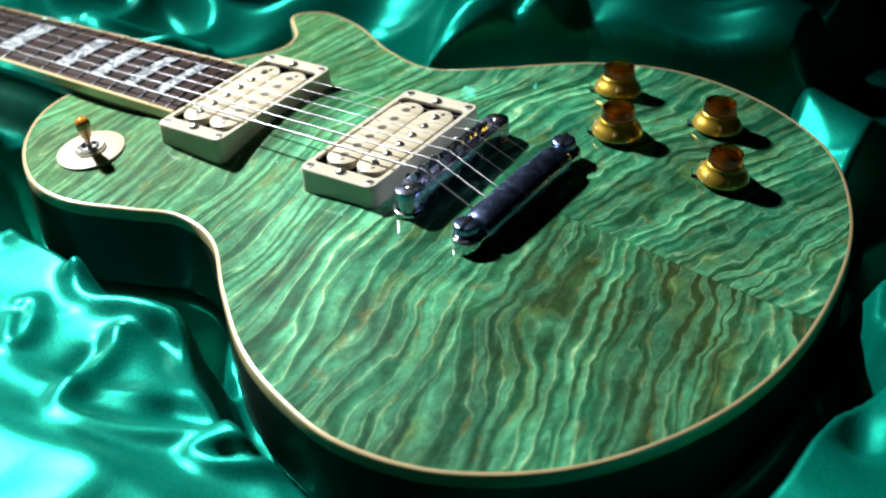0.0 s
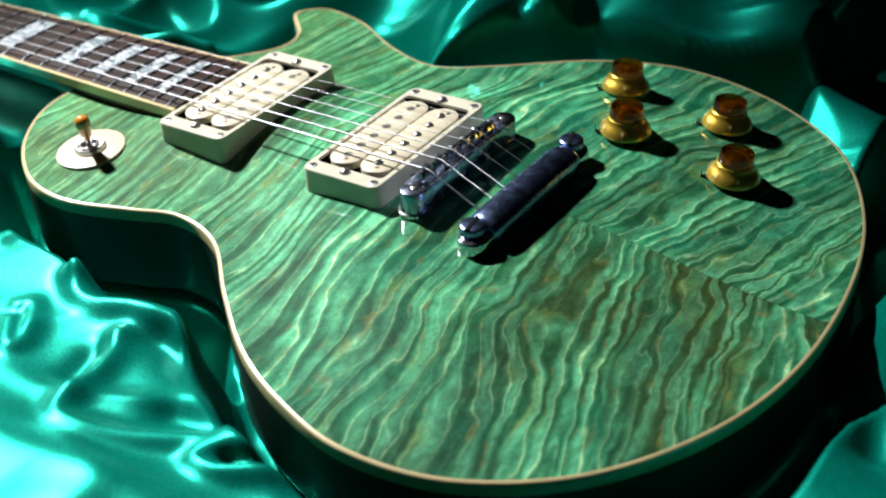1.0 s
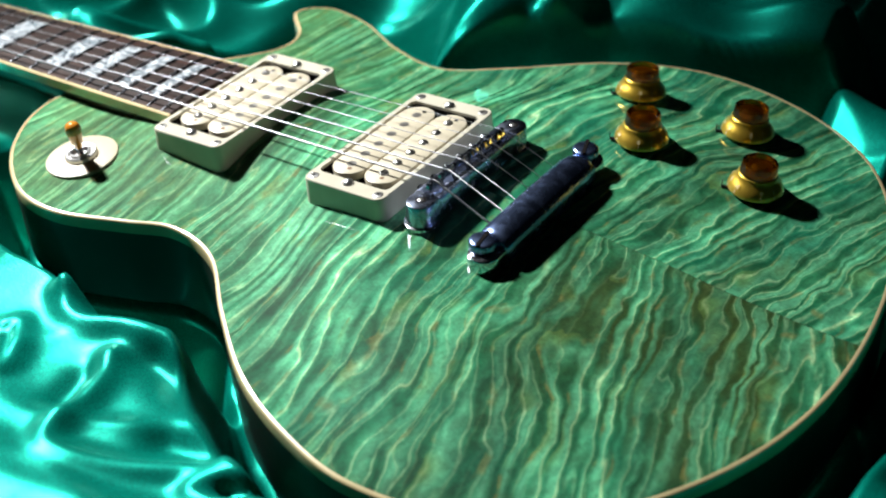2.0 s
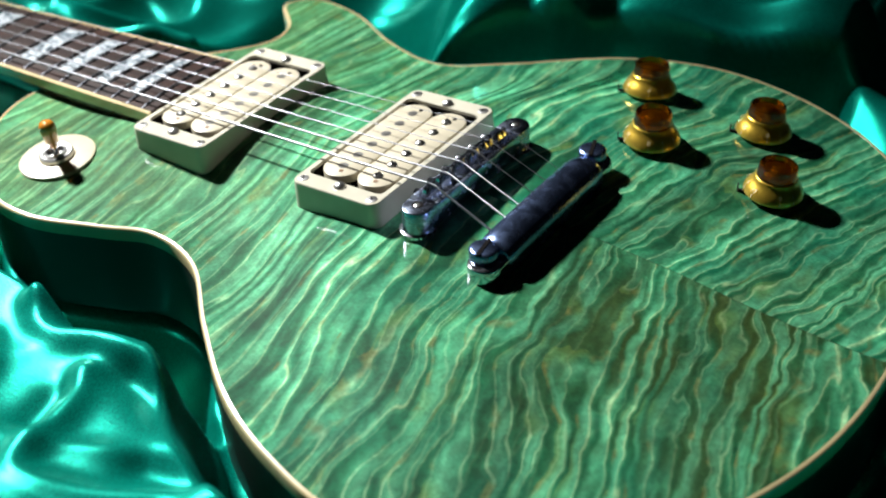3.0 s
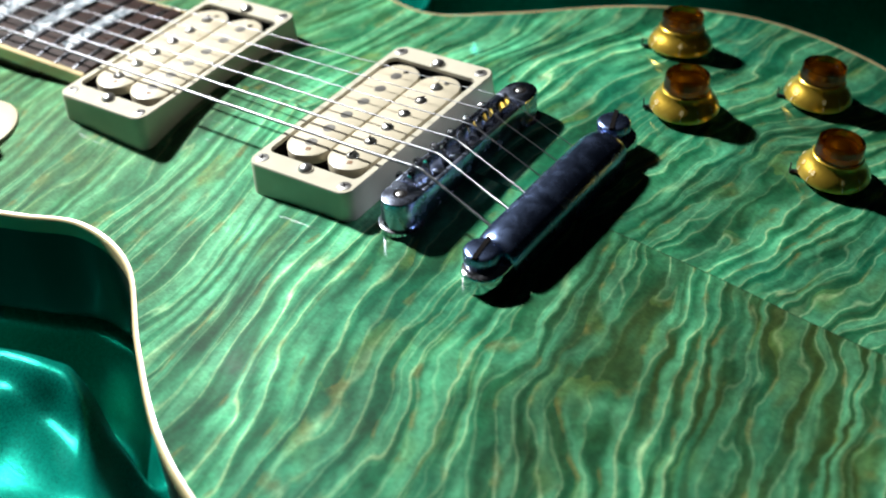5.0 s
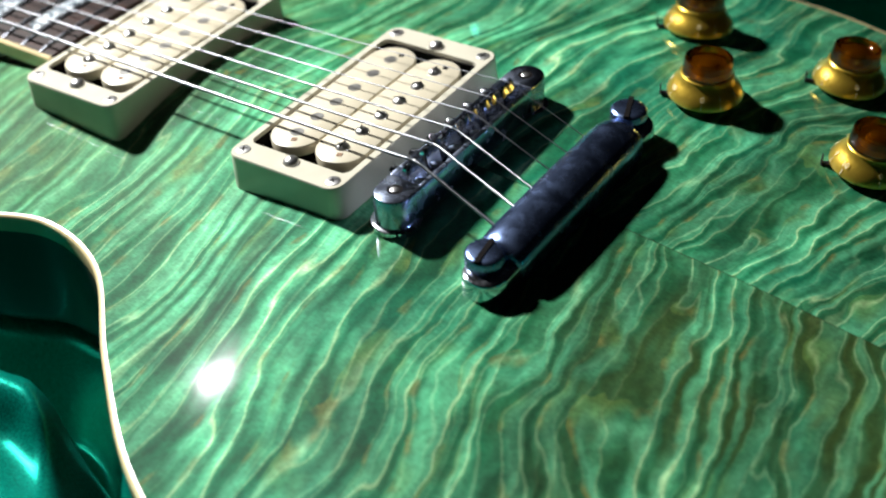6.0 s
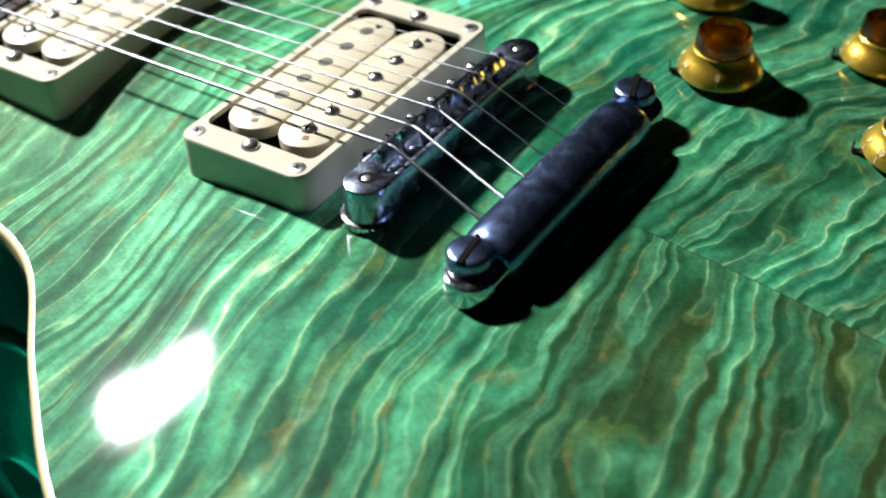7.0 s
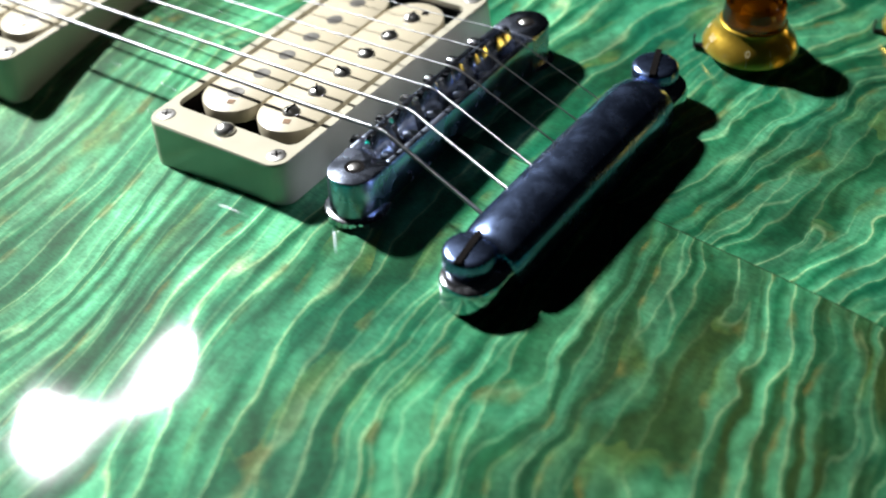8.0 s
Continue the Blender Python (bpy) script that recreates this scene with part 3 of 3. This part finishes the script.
# ---- tailpiece ----
def build_tail():
    unit = new("tailpiece")
    here = pose(-0.0016, -0.0291, 0.0035)
    unit.matrix_world = here
    hang(unit, guitar)
    tagged(unit, "worn chrome stop-bar tailpiece on two slotted studs")

    def section(x, w, lo, hi, bulge):
        n = 13
        pts = [(x, w * math.cos(a), lo + (hi - lo) * (0.45 + 0.55 * math.sin(a) ** bulge)) for a in np.linspace(0, math.pi, n)]
        return pts + [(x, -w * 0.96, lo + 0.001), (x, -w * 0.7, lo), (x, w * 0.7, lo), (x, w * 0.96, lo + 0.001)]
    bm = bmesh.new()
    rings = []
    for x, w, lo, hi in ((-0.0362, 0.0070, 0.0030, 0.0126), (-0.0357, 0.0077, 0.0026, 0.0138), (-0.0345, 0.0081, 0.0024, 0.0148), (-0.0325, 0.0084, 0.0022, 0.0154),
                         (-0.0285, 0.0086, 0.0022, 0.0159), (0.0, 0.0087, 0.0022, 0.0162), (0.0285, 0.0086, 0.0022, 0.0159), (0.0325, 0.0084, 0.0022, 0.0154),
                         (0.0345, 0.0081, 0.0024, 0.0148), (0.0357, 0.0077, 0.0026, 0.0138), (0.0362, 0.0070, 0.0030, 0.0126)):
        rings.append(section(x, w, lo, hi, 0.8))
    loft(bm, rings, True, True, True)
    part("bar", bm, WORN_CHROME, unit, "smudged, worn chrome bar", at=here)
    for sx in (-1, 1):
        # the ear that hooks round the stud
        bm = bmesh.new()
        pts = [(sx * 0.0335, -0.0072)] + [(sx * (0.0420 + 0.0072 * math.sin(a)), -0.0072 * math.cos(a)) for a in np.linspace(0, math.pi, 16)] + [(sx * 0.0335, 0.0072)]
        slab(pts if sx > 0 else pts[::-1], 0.0030, 0.0098, 0.0012, bm)
        part("ear", bm, CHROME, unit, "polished chrome end", at=here)
        at = here @ pose(sx * 0.0415 + 0.0020, 0.0022, -0.0016, 0, 0, 8 if sx < 0 else 20)
        bm = lathe([(0.0036, -0.004), (0.0036, 0.0102), (0.0052, 0.0106), (0.0060, 0.0112), (0.0060, 0.0148), (0.0056, 0.0154), (0.0045, 0.0158), (0.0, 0.0160)], 40)
        stud = part("stud", bm, WORN_CHROME, unit, "slotted chrome stud", at=at)
        # solid near-black bar in place of the shaded slot
        bm = block(bmesh.new(), (-0.0058, -0.0008, 0.0140), (0.0058, 0.0008, 0.01620), 0)
        part("slot", bm, DARK, stud, "dark bar for the shade in the screwdriver slot", at=at)
        bm = lathe([(0.0, 0.0004), (0.0058, 0.0004), (0.0062, 0.0), (0.0062, -0.004)], 32, cap=False)
        part("bushing", bm, NICKEL, unit, at=here @ pose(sx * 0.0415 + 0.0020, 0.0022, 0.0032))
    return unit


tail = build_tail()
cam.data.dof.use_dof, cam.data.dof.focus_object, cam.data.dof.aperture_fstop = True, tail, 8.8

# ---- strings ----
GAUGES = (0.00117, 0.00091, 0.00066, 0.00045, 0.00036, 0.00028)


def winding(points, g, pitch):
    """A closely wound stretch of string: a rib for each turn of the wrap."""
    bm = bmesh.new()
    rings = []
    for p, q in zip(points, points[1:]):
        a, b = Vector(p), Vector(q)
        d = b - a
        u = d.cross(Vector((0, 0, 1))).normalized()
        v = d.cross(u).normalized()
        turns = max(2, int(d.length / pitch))
        for k in range(2 * turns):
            r = g / 2 * (1.0 if k % 2 else 0.80)
            c = a + d * (k / (2 * turns))
            rings.append([c + r * (math.cos(math.pi * i / 4) * u + math.sin(math.pi * i / 4) * v) for i in range(8)])
    loft(bm, rings, True, True, True)
    return bm


for k, g in enumerate(GAUGES):
    x = (k - 2.5) * 0.0101
    xn = (k - 2.5) * 0.0071
    tail_end = [(x * 1.02 - 0.004, -0.0265, 0.0153), (x, 0.0070, SADDLE_Z - 0.0003 + g / 2), (x, 0.0088, SADDLE_Z + g / 2), (x, 0.0110, SADDLE_Z - 0.0001 + g / 2)]
    pts = tail_end[-1:]
    for y in np.linspace(0.03, NUT_Y, 12):
        u = (y - SADDLE_Y) / (NUT_Y - SADDLE_Y)
        pts.append((x + (xn - x) * u, y, string_z(y) - 0.0004 + g / 2))
    pts.append((xn * 1.3, NUT_Y + 0.06, board_z(NUT_Y) - 0.010))
    string = part("string", tube(pts, g / 2, 10), STEEL, guitar, "wound steel string" if k < 3 else "plain steel string")
    bm = winding(tail_end, g, 0.00034) if k < 3 else tube(tail_end, g / 2, 10)
    part("string_end", bm, STEEL, string)


# ---- control knobs ----
def digit_marks(unit, at, turn):
    """Numbers 0 to 10 and tick marks printed on the skirt."""
    for k in range(11):
        a = radians(turn + k * 30.0)
        spot = at @ pose(0, 0, 0, 0, 0, math.degrees(a))
        me = DIGITS[k]
        o = new("numeral", me)
        o.matrix_world = spot @ pose(0.01140, 0, 0.00415, 0, 0, 90) @ pose(0, 0, 0, 52)
        hang(o, unit)
        bm = bmesh.new()
        block(bm, (-0.00012, -0.0009, -0.00003), (0.00012, 0.0009, 0.00006), 0)
        part("tick", bm, INK, unit, smooth=False, at=spot @ pose(0.01246, 0, 0.0018, 0, 0, 90) @ pose(0, 0, 0, 69))


def text_mesh(body, size):
    curve = bpy.data.curves.new("numeral", "FONT")
    curve.body, curve.size, curve.align_x, curve.align_y = body, size, "CENTER", "CENTER"
    curve.extrude = 0.00003
    tmp = new("numeral_curve", curve)
    me = bpy.data.meshes.new_from_object(tmp)
    bpy.data.objects.remove(tmp)
    me.materials.append(INK)
    return me


DIGITS = [text_mesh(str(k), 0.0026) for k in range(11)]


def standing(x, y, z, n):
    """A pose on a sloping place with its own x axis kept along the world's."""
    up = Vector(n).normalized()
    side = up.cross(Vector((1, 0, 0))).normalized()
    m = Matrix((side.cross(up), side, up)).transposed().to_4x4()
    return Matrix.Translation((x, y, z)) @ m


def control_knob(x, y, turn):
    z = top_height(x, y)
    unit = new("control_knob")
    # stands square on the carved top
    e = 0.004
    nx, ny = (top_height(x - e, y) - top_height(x + e, y)) / (2 * e), (top_height(x, y - e) - top_height(x, y + e)) / (2 * e)
    here = standing(x, y, z + 0.0022, (nx * 0.7, ny * 0.7, 1))
    unit.matrix_world = here
    hang(unit, guitar)
    tagged(unit, "gold bell-shaped control knob with a clear amber top and printed numbers")
    prof = [(0.0, 0.0004), (0.0110, 0.0), (0.0124, 0.0), (0.0127, 0.0005), (0.0126, 0.0011), (0.0121, 0.0024), (0.0112, 0.0038), (0.0102, 0.0050), (0.0094, 0.0060),
            (0.0089, 0.0070), (0.0087, 0.0076), (0.0089, 0.0079), (0.0086, 0.0082), (0.0, 0.0082)]
    part("skirt", lathe(prof, 64, cap=False), GOLD, unit, "gold skirt", at=here)
    prof = [(0.0, 0.0083), (0.0083, 0.0083), (0.0084, 0.0088), (0.0081, 0.0126), (0.0079, 0.0134), (0.0073, 0.0137), (0.0066, 0.0135), (0.0061, 0.0126),
            (0.0056, 0.0121), (0.0030, 0.0119), (0.0, 0.0119)]
    part("cap", lathe(prof, 56, cap=False), AMBER, unit, "clear amber cap", at=here)
    prof = [(0.0, 0.0084), (0.0072, 0.0084), (0.0070, 0.0087), (0.0036, 0.0090), (0.0029, 0.0115), (0.0026, 0.01172), (0.0, 0.01174)]
    part("core", lathe(prof, 40, cap=False), GOLD, unit, "gold core under the cap", at=here)
    digit_marks(unit, here, turn)
    # flat pointer washer under the skirt with its upturned tip
    bm = slab([(0.004 * math.cos(a), 0.004 * math.sin(a)) for a in np.linspace(0, 2 * math.pi, 24, endpoint=False)], -0.0014, -0.0008, 0.0001)
    block(bm, (0.002, -0.0012, -0.0014), (0.0150, 0.0012, -0.0009), 0.0002)
    block(bm, (0.0146, -0.0007, -0.0014), (0.0150, 0.0007, 0.0022), 0.0001)
    part("pointer", bm, BLACK, unit, "dark metal pointer washer", at=here @ pose(0, 0, 0, 0, 0, 118))
    return unit


for x, y, turn in ((0.1188, -0.0138, 205), (0.0751, -0.0379, 200), (0.1159, -0.0730, 210), (0.0726, -0.0969, 215)):
    control_knob(x, y, turn)


# ---- toggle switch ----
def toggle(x, y):
    z = top_height(x, y)
    unit = new("toggle_switch")
    e = 0.014
    nx, ny = (top_height(x - e, y) - top_height(x + e, y)) / (2 * e), (top_height(x, y - e) - top_height(x, y + e)) / (2 * e)
    here = standing(x, y, z + 0.0016, (nx, ny, 1))
    unit.matrix_world = here
    hang(unit, guitar)
    tagged(unit, "pickup selector switch with an amber tip on a cream washer")
    part("washer", lathe([(0.0, 0.0), (0.0168, 0.0), (0.0178, -0.0003), (0.0180, -0.0008), (0.0178, -0.003)], 64, cap=False), WASHER, unit, "round cream plastic washer", at=here)
    part("nut", lathe([(0.0078, -0.0002), (0.0082, 0.0004), (0.0080, 0.0016), (0.0072, 0.0022), (0.0062, 0.0020), (0.0060, 0.0008), (0.0054, 0.0008), (0.0052, 0.0028),
                       (0.0046, 0.0031), (0.0040, 0.0028), (0.0038, 0.0006), (0.0, 0.0005)], 40, cap=False), NICKEL, unit, "stepped chrome nut", at=here)
    lever = here @ pose(0, 0, 0.001, 14, -8, 0)
    part("lever", lathe([(0.0016, -0.001), (0.0015, 0.007), (0.0, 0.007)], 16), BLACK, unit, at=lever)
    part("tip", lathe([(0.0, 0.0056), (0.0024, 0.0056), (0.0026, 0.0064), (0.0034, 0.0125), (0.0039, 0.0162), (0.0038, 0.0184), (0.0031, 0.0201), (0.0017, 0.0210), (0.0, 0.0212)], 28, cap=False),
         ORANGE, unit, "amber plastic switch tip", at=lever)


toggle(-0.0668, 0.1937)


# ---- satin cloth and the table under it ----
def ridge(px, py, pts, width, height):
    """A soft fold along a bent line."""
    pts = np.array(pts, float)
    for _ in range(3):
        cut = np.stack([pts[:-1] * 0.75 + pts[1:] * 0.25, pts[:-1] * 0.25 + pts[1:] * 0.75], 1).reshape(-1, 2)
        pts = np.concatenate([pts[:1], cut, pts[-1:]])
    best = np.full(px.shape, 9.0)
    for a, b in zip(pts, pts[1:]):
        d = b - a
        s = np.clip(((px - a[0]) * d[0] + (py - a[1]) * d[1]) / (d @ d), 0, 1)
        best = np.minimum(best, np.hypot(px - a[0] - s * d[0], py - a[1] - s * d[1]))
    return height * np.exp(-(best / width) ** 2)


def wavy(px, py, seed, scale, terms=5):
    """Smooth random waves between about -1 and 1."""
    rng = np.random.default_rng(seed)
    out = np.zeros_like(px)
    for _ in range(terms):
        a = rng.uniform(0, 2 * np.pi)
        k = rng.uniform(0.6, 1.5) / scale
        out += np.sin((px * np.cos(a) + py * np.sin(a)) * k + rng.uniform(0, 6.3))
    return out / terms ** 0.5 / 1.3


SETTLE, SETTLE_AT = 0.9755, np.array((-0.40, -0.28, 0.335))


def settle(p):
    """The cloth as laid out, brought up under the body's back."""
    c = SETTLE_AT[:p.shape[-1]]
    return c + SETTLE * (p - c)


def cloth_height(px, py):
    shape = px.shape
    pts = np.stack([px.ravel(), py.ravel()], 1)
    near = (np.abs(pts[:, 0]) < 0.45) & (pts[:, 1] > -0.45) & (pts[:, 1] < 0.55)
    d = np.full(len(pts), 0.3)
    dd, ins = rim_distance(settle(pts[near]))
    d[near] = np.where(ins, -dd, dd)
    d = np.minimum(d, 0.3).reshape(shape)
    wx = px + 0.030 * wavy(px, py, 1, 0.07) + 0.010 * wavy(px, py, 2, 0.03)
    wy = py + 0.030 * wavy(px, py, 3, 0.07) + 0.010 * wavy(px, py, 4, 0.03)
    big = wavy(wx, wy, 5, 0.060)
    fold = 1 - np.sqrt(wavy(wx, wy, 6, 0.040) ** 2 + 0.02)
    fold2 = 1 - np.sqrt(wavy(wx, wy, 7, 0.021) ** 2 + 0.03)
    crease = np.maximum(1 - 1.1 * np.sqrt(wavy(wx, wy, 8, 0.040) ** 2 + 0.012), 0) ** 3
    def rise(v, lo, hi):
        u = np.clip((v - lo) / (hi - lo), 0, 1)
        return u * u * (3 - 2 * u)
    folds = 0.010 * big + 0.018 * np.maximum(fold, 0) ** 1.6 + 0.011 * np.maximum(fold2, 0) ** 2 + 0.010 * crease
    low = -0.066 - 0.042 * rise(d, 0.0, 0.014)
    # round the neck and horn
    h = low + rise(d, 0.016, 0.060) * (0.054 + 1.9 * folds)
    # beside the bass edge: a broad mound that breaks off steeply towards the body
    edge = np.interp(py, (-0.20, -0.10, -0.06, -0.02, 0.01, 0.05, 0.075, 0.115, 0.16, 0.22, 0.27, 0.33),
                     (-0.235, -0.202, -0.186, -0.172, -0.163, -0.130, -0.121, -0.126, -0.119, -0.121, -0.075, -0.045))
    s = edge + 0.004 * wavy(px, py, 11, 0.03) - px
    mound = low + rise(s, -0.011, 0.002) * (0.084 + 0.30 * folds + 0.003 * crease + 0.10 * np.clip(s, 0, 0.2)) * rise(d, -0.004, 0.022)
    for line, width, height in (
            (((-0.129, 0.140), (-0.142, 0.127), (-0.134, 0.099), (-0.131, 0.057)), 0.0065, 0.0050),
            (((-0.129, 0.140), (-0.113, 0.129), (-0.111, 0.100), (-0.109, 0.068)), 0.0070, 0.0045),
            (((-0.130, 0.119), (-0.123, 0.097), (-0.119, 0.071)), 0.0070, -0.0060),
            (((-0.151, 0.089), (-0.171, 0.077), (-0.203, 0.072), (-0.204, 0.053), (-0.191, 0.023), (-0.161, -0.007)), 0.0070, 0.0055),
            (((-0.160, 0.145), (-0.153, 0.141), (-0.177, 0.119), (-0.186, 0.122), (-0.170, 0.139)), 0.0050, 0.0032),
            (((-0.167, -0.018), (-0.182, 0.002), (-0.191, 0.005), (-0.191, -0.011), (-0.177, -0.032)), 0.0055, 0.0045),
            (((-0.182, -0.008), (-0.176, -0.018)), 0.0050, -0.0045),
            (((-0.140, 0.071), (-0.149, 0.042), (-0.148, 0.021)), 0.0100, -0.0060),
            (((-0.173, 0.033), (-0.169, 0.014)), 0.0090, -0.0055),
            (((-0.178, 0.087), (-0.164, 0.090)), 0.0080, -0.0045),
            (((-0.132, 0.193), (-0.119, 0.191), (-0.102, 0.196)), 0.0080, 0.0050)):
        mound += ridge(px, py, line, width, height)
    w = rise(-px, 0.02, 0.07) * (1 - rise(py, 0.26, 0.33))
    h = h * (1 - w) + mound * w
    # behind the tail: another mound as high as the top
    edge = np.interp(px, (-0.16, -0.11, -0.08, -0.04, 0.0, 0.012, 0.025, 0.045, 0.08, 0.12, 0.20), (-0.20, -0.190, -0.195, -0.197, -0.205, -0.195, -0.186, -0.181, -0.188, -0.20, -0.23))
    s = edge + 0.003 * wavy(px, py, 12, 0.02) - py
    tail = low + rise(s, -0.014, 0.006) * (0.090 - 0.05 * rise(px, 0.05, 0.13) + (0.5 + 1.0 * rise(px, 0.05, 0.13)) * folds)
    tail += ridge(px, py, [(-0.072, -0.180), (-0.054, -0.196), (-0.018, -0.186), (0.007, -0.191), (0.019, -0.204)], 0.0060, 0.0060)
    tail -= ridge(px, py, [(-0.050, -0.215), (-0.015, -0.205), (0.005, -0.212)], 0.0080, 0.0060)
    w = rise(-py, 0.10, 0.15) * rise(px, -0.19, -0.13)
    h = h * (1 - w) + tail * w
    # beyond the treble side the cloth climbs steeply to a long crest
    line = np.interp(py, (-0.16, -0.105, -0.056, 0.006, 0.058, 0.10, 0.128, 0.148, 0.20), (0.285, 0.262, 0.242, 0.220, 0.206, 0.178, 0.146, 0.110, 0.06))
    s = px - line + 0.012 * wavy(px, py, 9, 0.07)
    here = rise(py, -0.19, -0.14) * (1 - rise(py, 0.12, 0.17)) * rise(px, 0.06, 0.12)
    crest = rise(s, 0.020, 0.070)
    wall = low + 0.090 * rise(s, -0.012, 0.002) + 0.014 * rise(s, -0.004, 0.022) - 0.040 * rise(s, 0.018, 0.060)
    wall += 0.0055 * np.sin(62 * py - 40 * px + 2.2) * rise(s, -0.004, 0.008) + 2.4 * folds * crest
    here = here * (1 - rise(-py, 0.058, 0.085))
    h = h * (1 - here) + wall * here
    # past it a broad fold turns its flank to the lamp
    u = 0.89 * px - 0.46 * py
    flank = low + rise(d, 0.003, 0.014) * (0.046 + 0.030 * rise(u, 0.178, 0.238) - 0.03 * rise(u, 0.236, 0.29) + 0.004 * wavy(px, py, 21, 0.02) + 0.3 * folds)
    here = rise(-py, 0.058, 0.085) * (1 - rise(-py, 0.122, 0.138)) * rise(px, 0.14, 0.17)
    h = h * (1 - here) + flank * here
    h += ridge(px, py, [(0.125, -0.140), (0.150, -0.151), (0.19, -0.168), (0.25, -0.19)], 0.010, 0.045) * rise(d, 0.004, 0.02)
    # a long crest behind the treble side, and a fold that drops from it to the body
    h += ridge(px, py, [(0.144, 0.177), (0.190, 0.145), (0.236, 0.089), (0.261, 0.021), (0.284, -0.062)], 0.010, 0.014) * rise(d, 0.01, 0.03)
    h += ridge(px, py, [(0.185, 0.086), (0.211, 0.084), (0.239, 0.097)], 0.009, 0.020) * rise(d, 0.006, 0.02)
    # under the neck the cloth lies low
    neck = np.exp(-(px / 0.05) ** 4) * np.clip((py - 0.2) / 0.05, 0, 1)
    h = h * (1 - neck) + np.minimum(h, -0.055) * neck
    h = np.where(d < 0.002, np.minimum(h, -0.0645), h)
    return np.maximum(h, -0.1165)


def build_cloth():
    xs = np.concatenate([np.arange(-0.75, -0.30, 0.012), np.arange(-0.30, 0.46, 0.0019), np.arange(0.46, 1.0, 0.012)])
    ys = np.concatenate([np.arange(-0.70, -0.30, 0.012), np.arange(-0.30, 0.62, 0.0019), np.arange(0.62, 1.1, 0.012)])
    px, py = np.meshgrid(xs, ys)
    h = cloth_height(px, py)
    nx, ny = len(xs), len(ys)
    idx = np.arange(nx * ny).reshape(ny, nx)
    faces = np.stack([idx[:-1, :-1], idx[:-1, 1:], idx[1:, 1:], idx[1:, :-1]], -1).reshape(-1, 4)
    me = bpy.data.meshes.new("satin_cloth")
    me.from_pydata(settle(np.stack([px, py, h], -1).reshape(-1, 3)).tolist(), [], faces.tolist())
    me.shade_smooth()
    me.materials.append(SATIN)
    ob = new("satin_cloth", me)
    return tagged(ob, "rumpled emerald green satin cloth spread under the guitar", "cloth")


build_cloth()
bm = block(bmesh.new(), (-1.2, -1.2, -0.15), (1.5, 1.6, -0.108), 0.004)
tagged(part("tabletop", bm, TABLE), "dark matt tabletop under the cloth", "table", kind="structure")
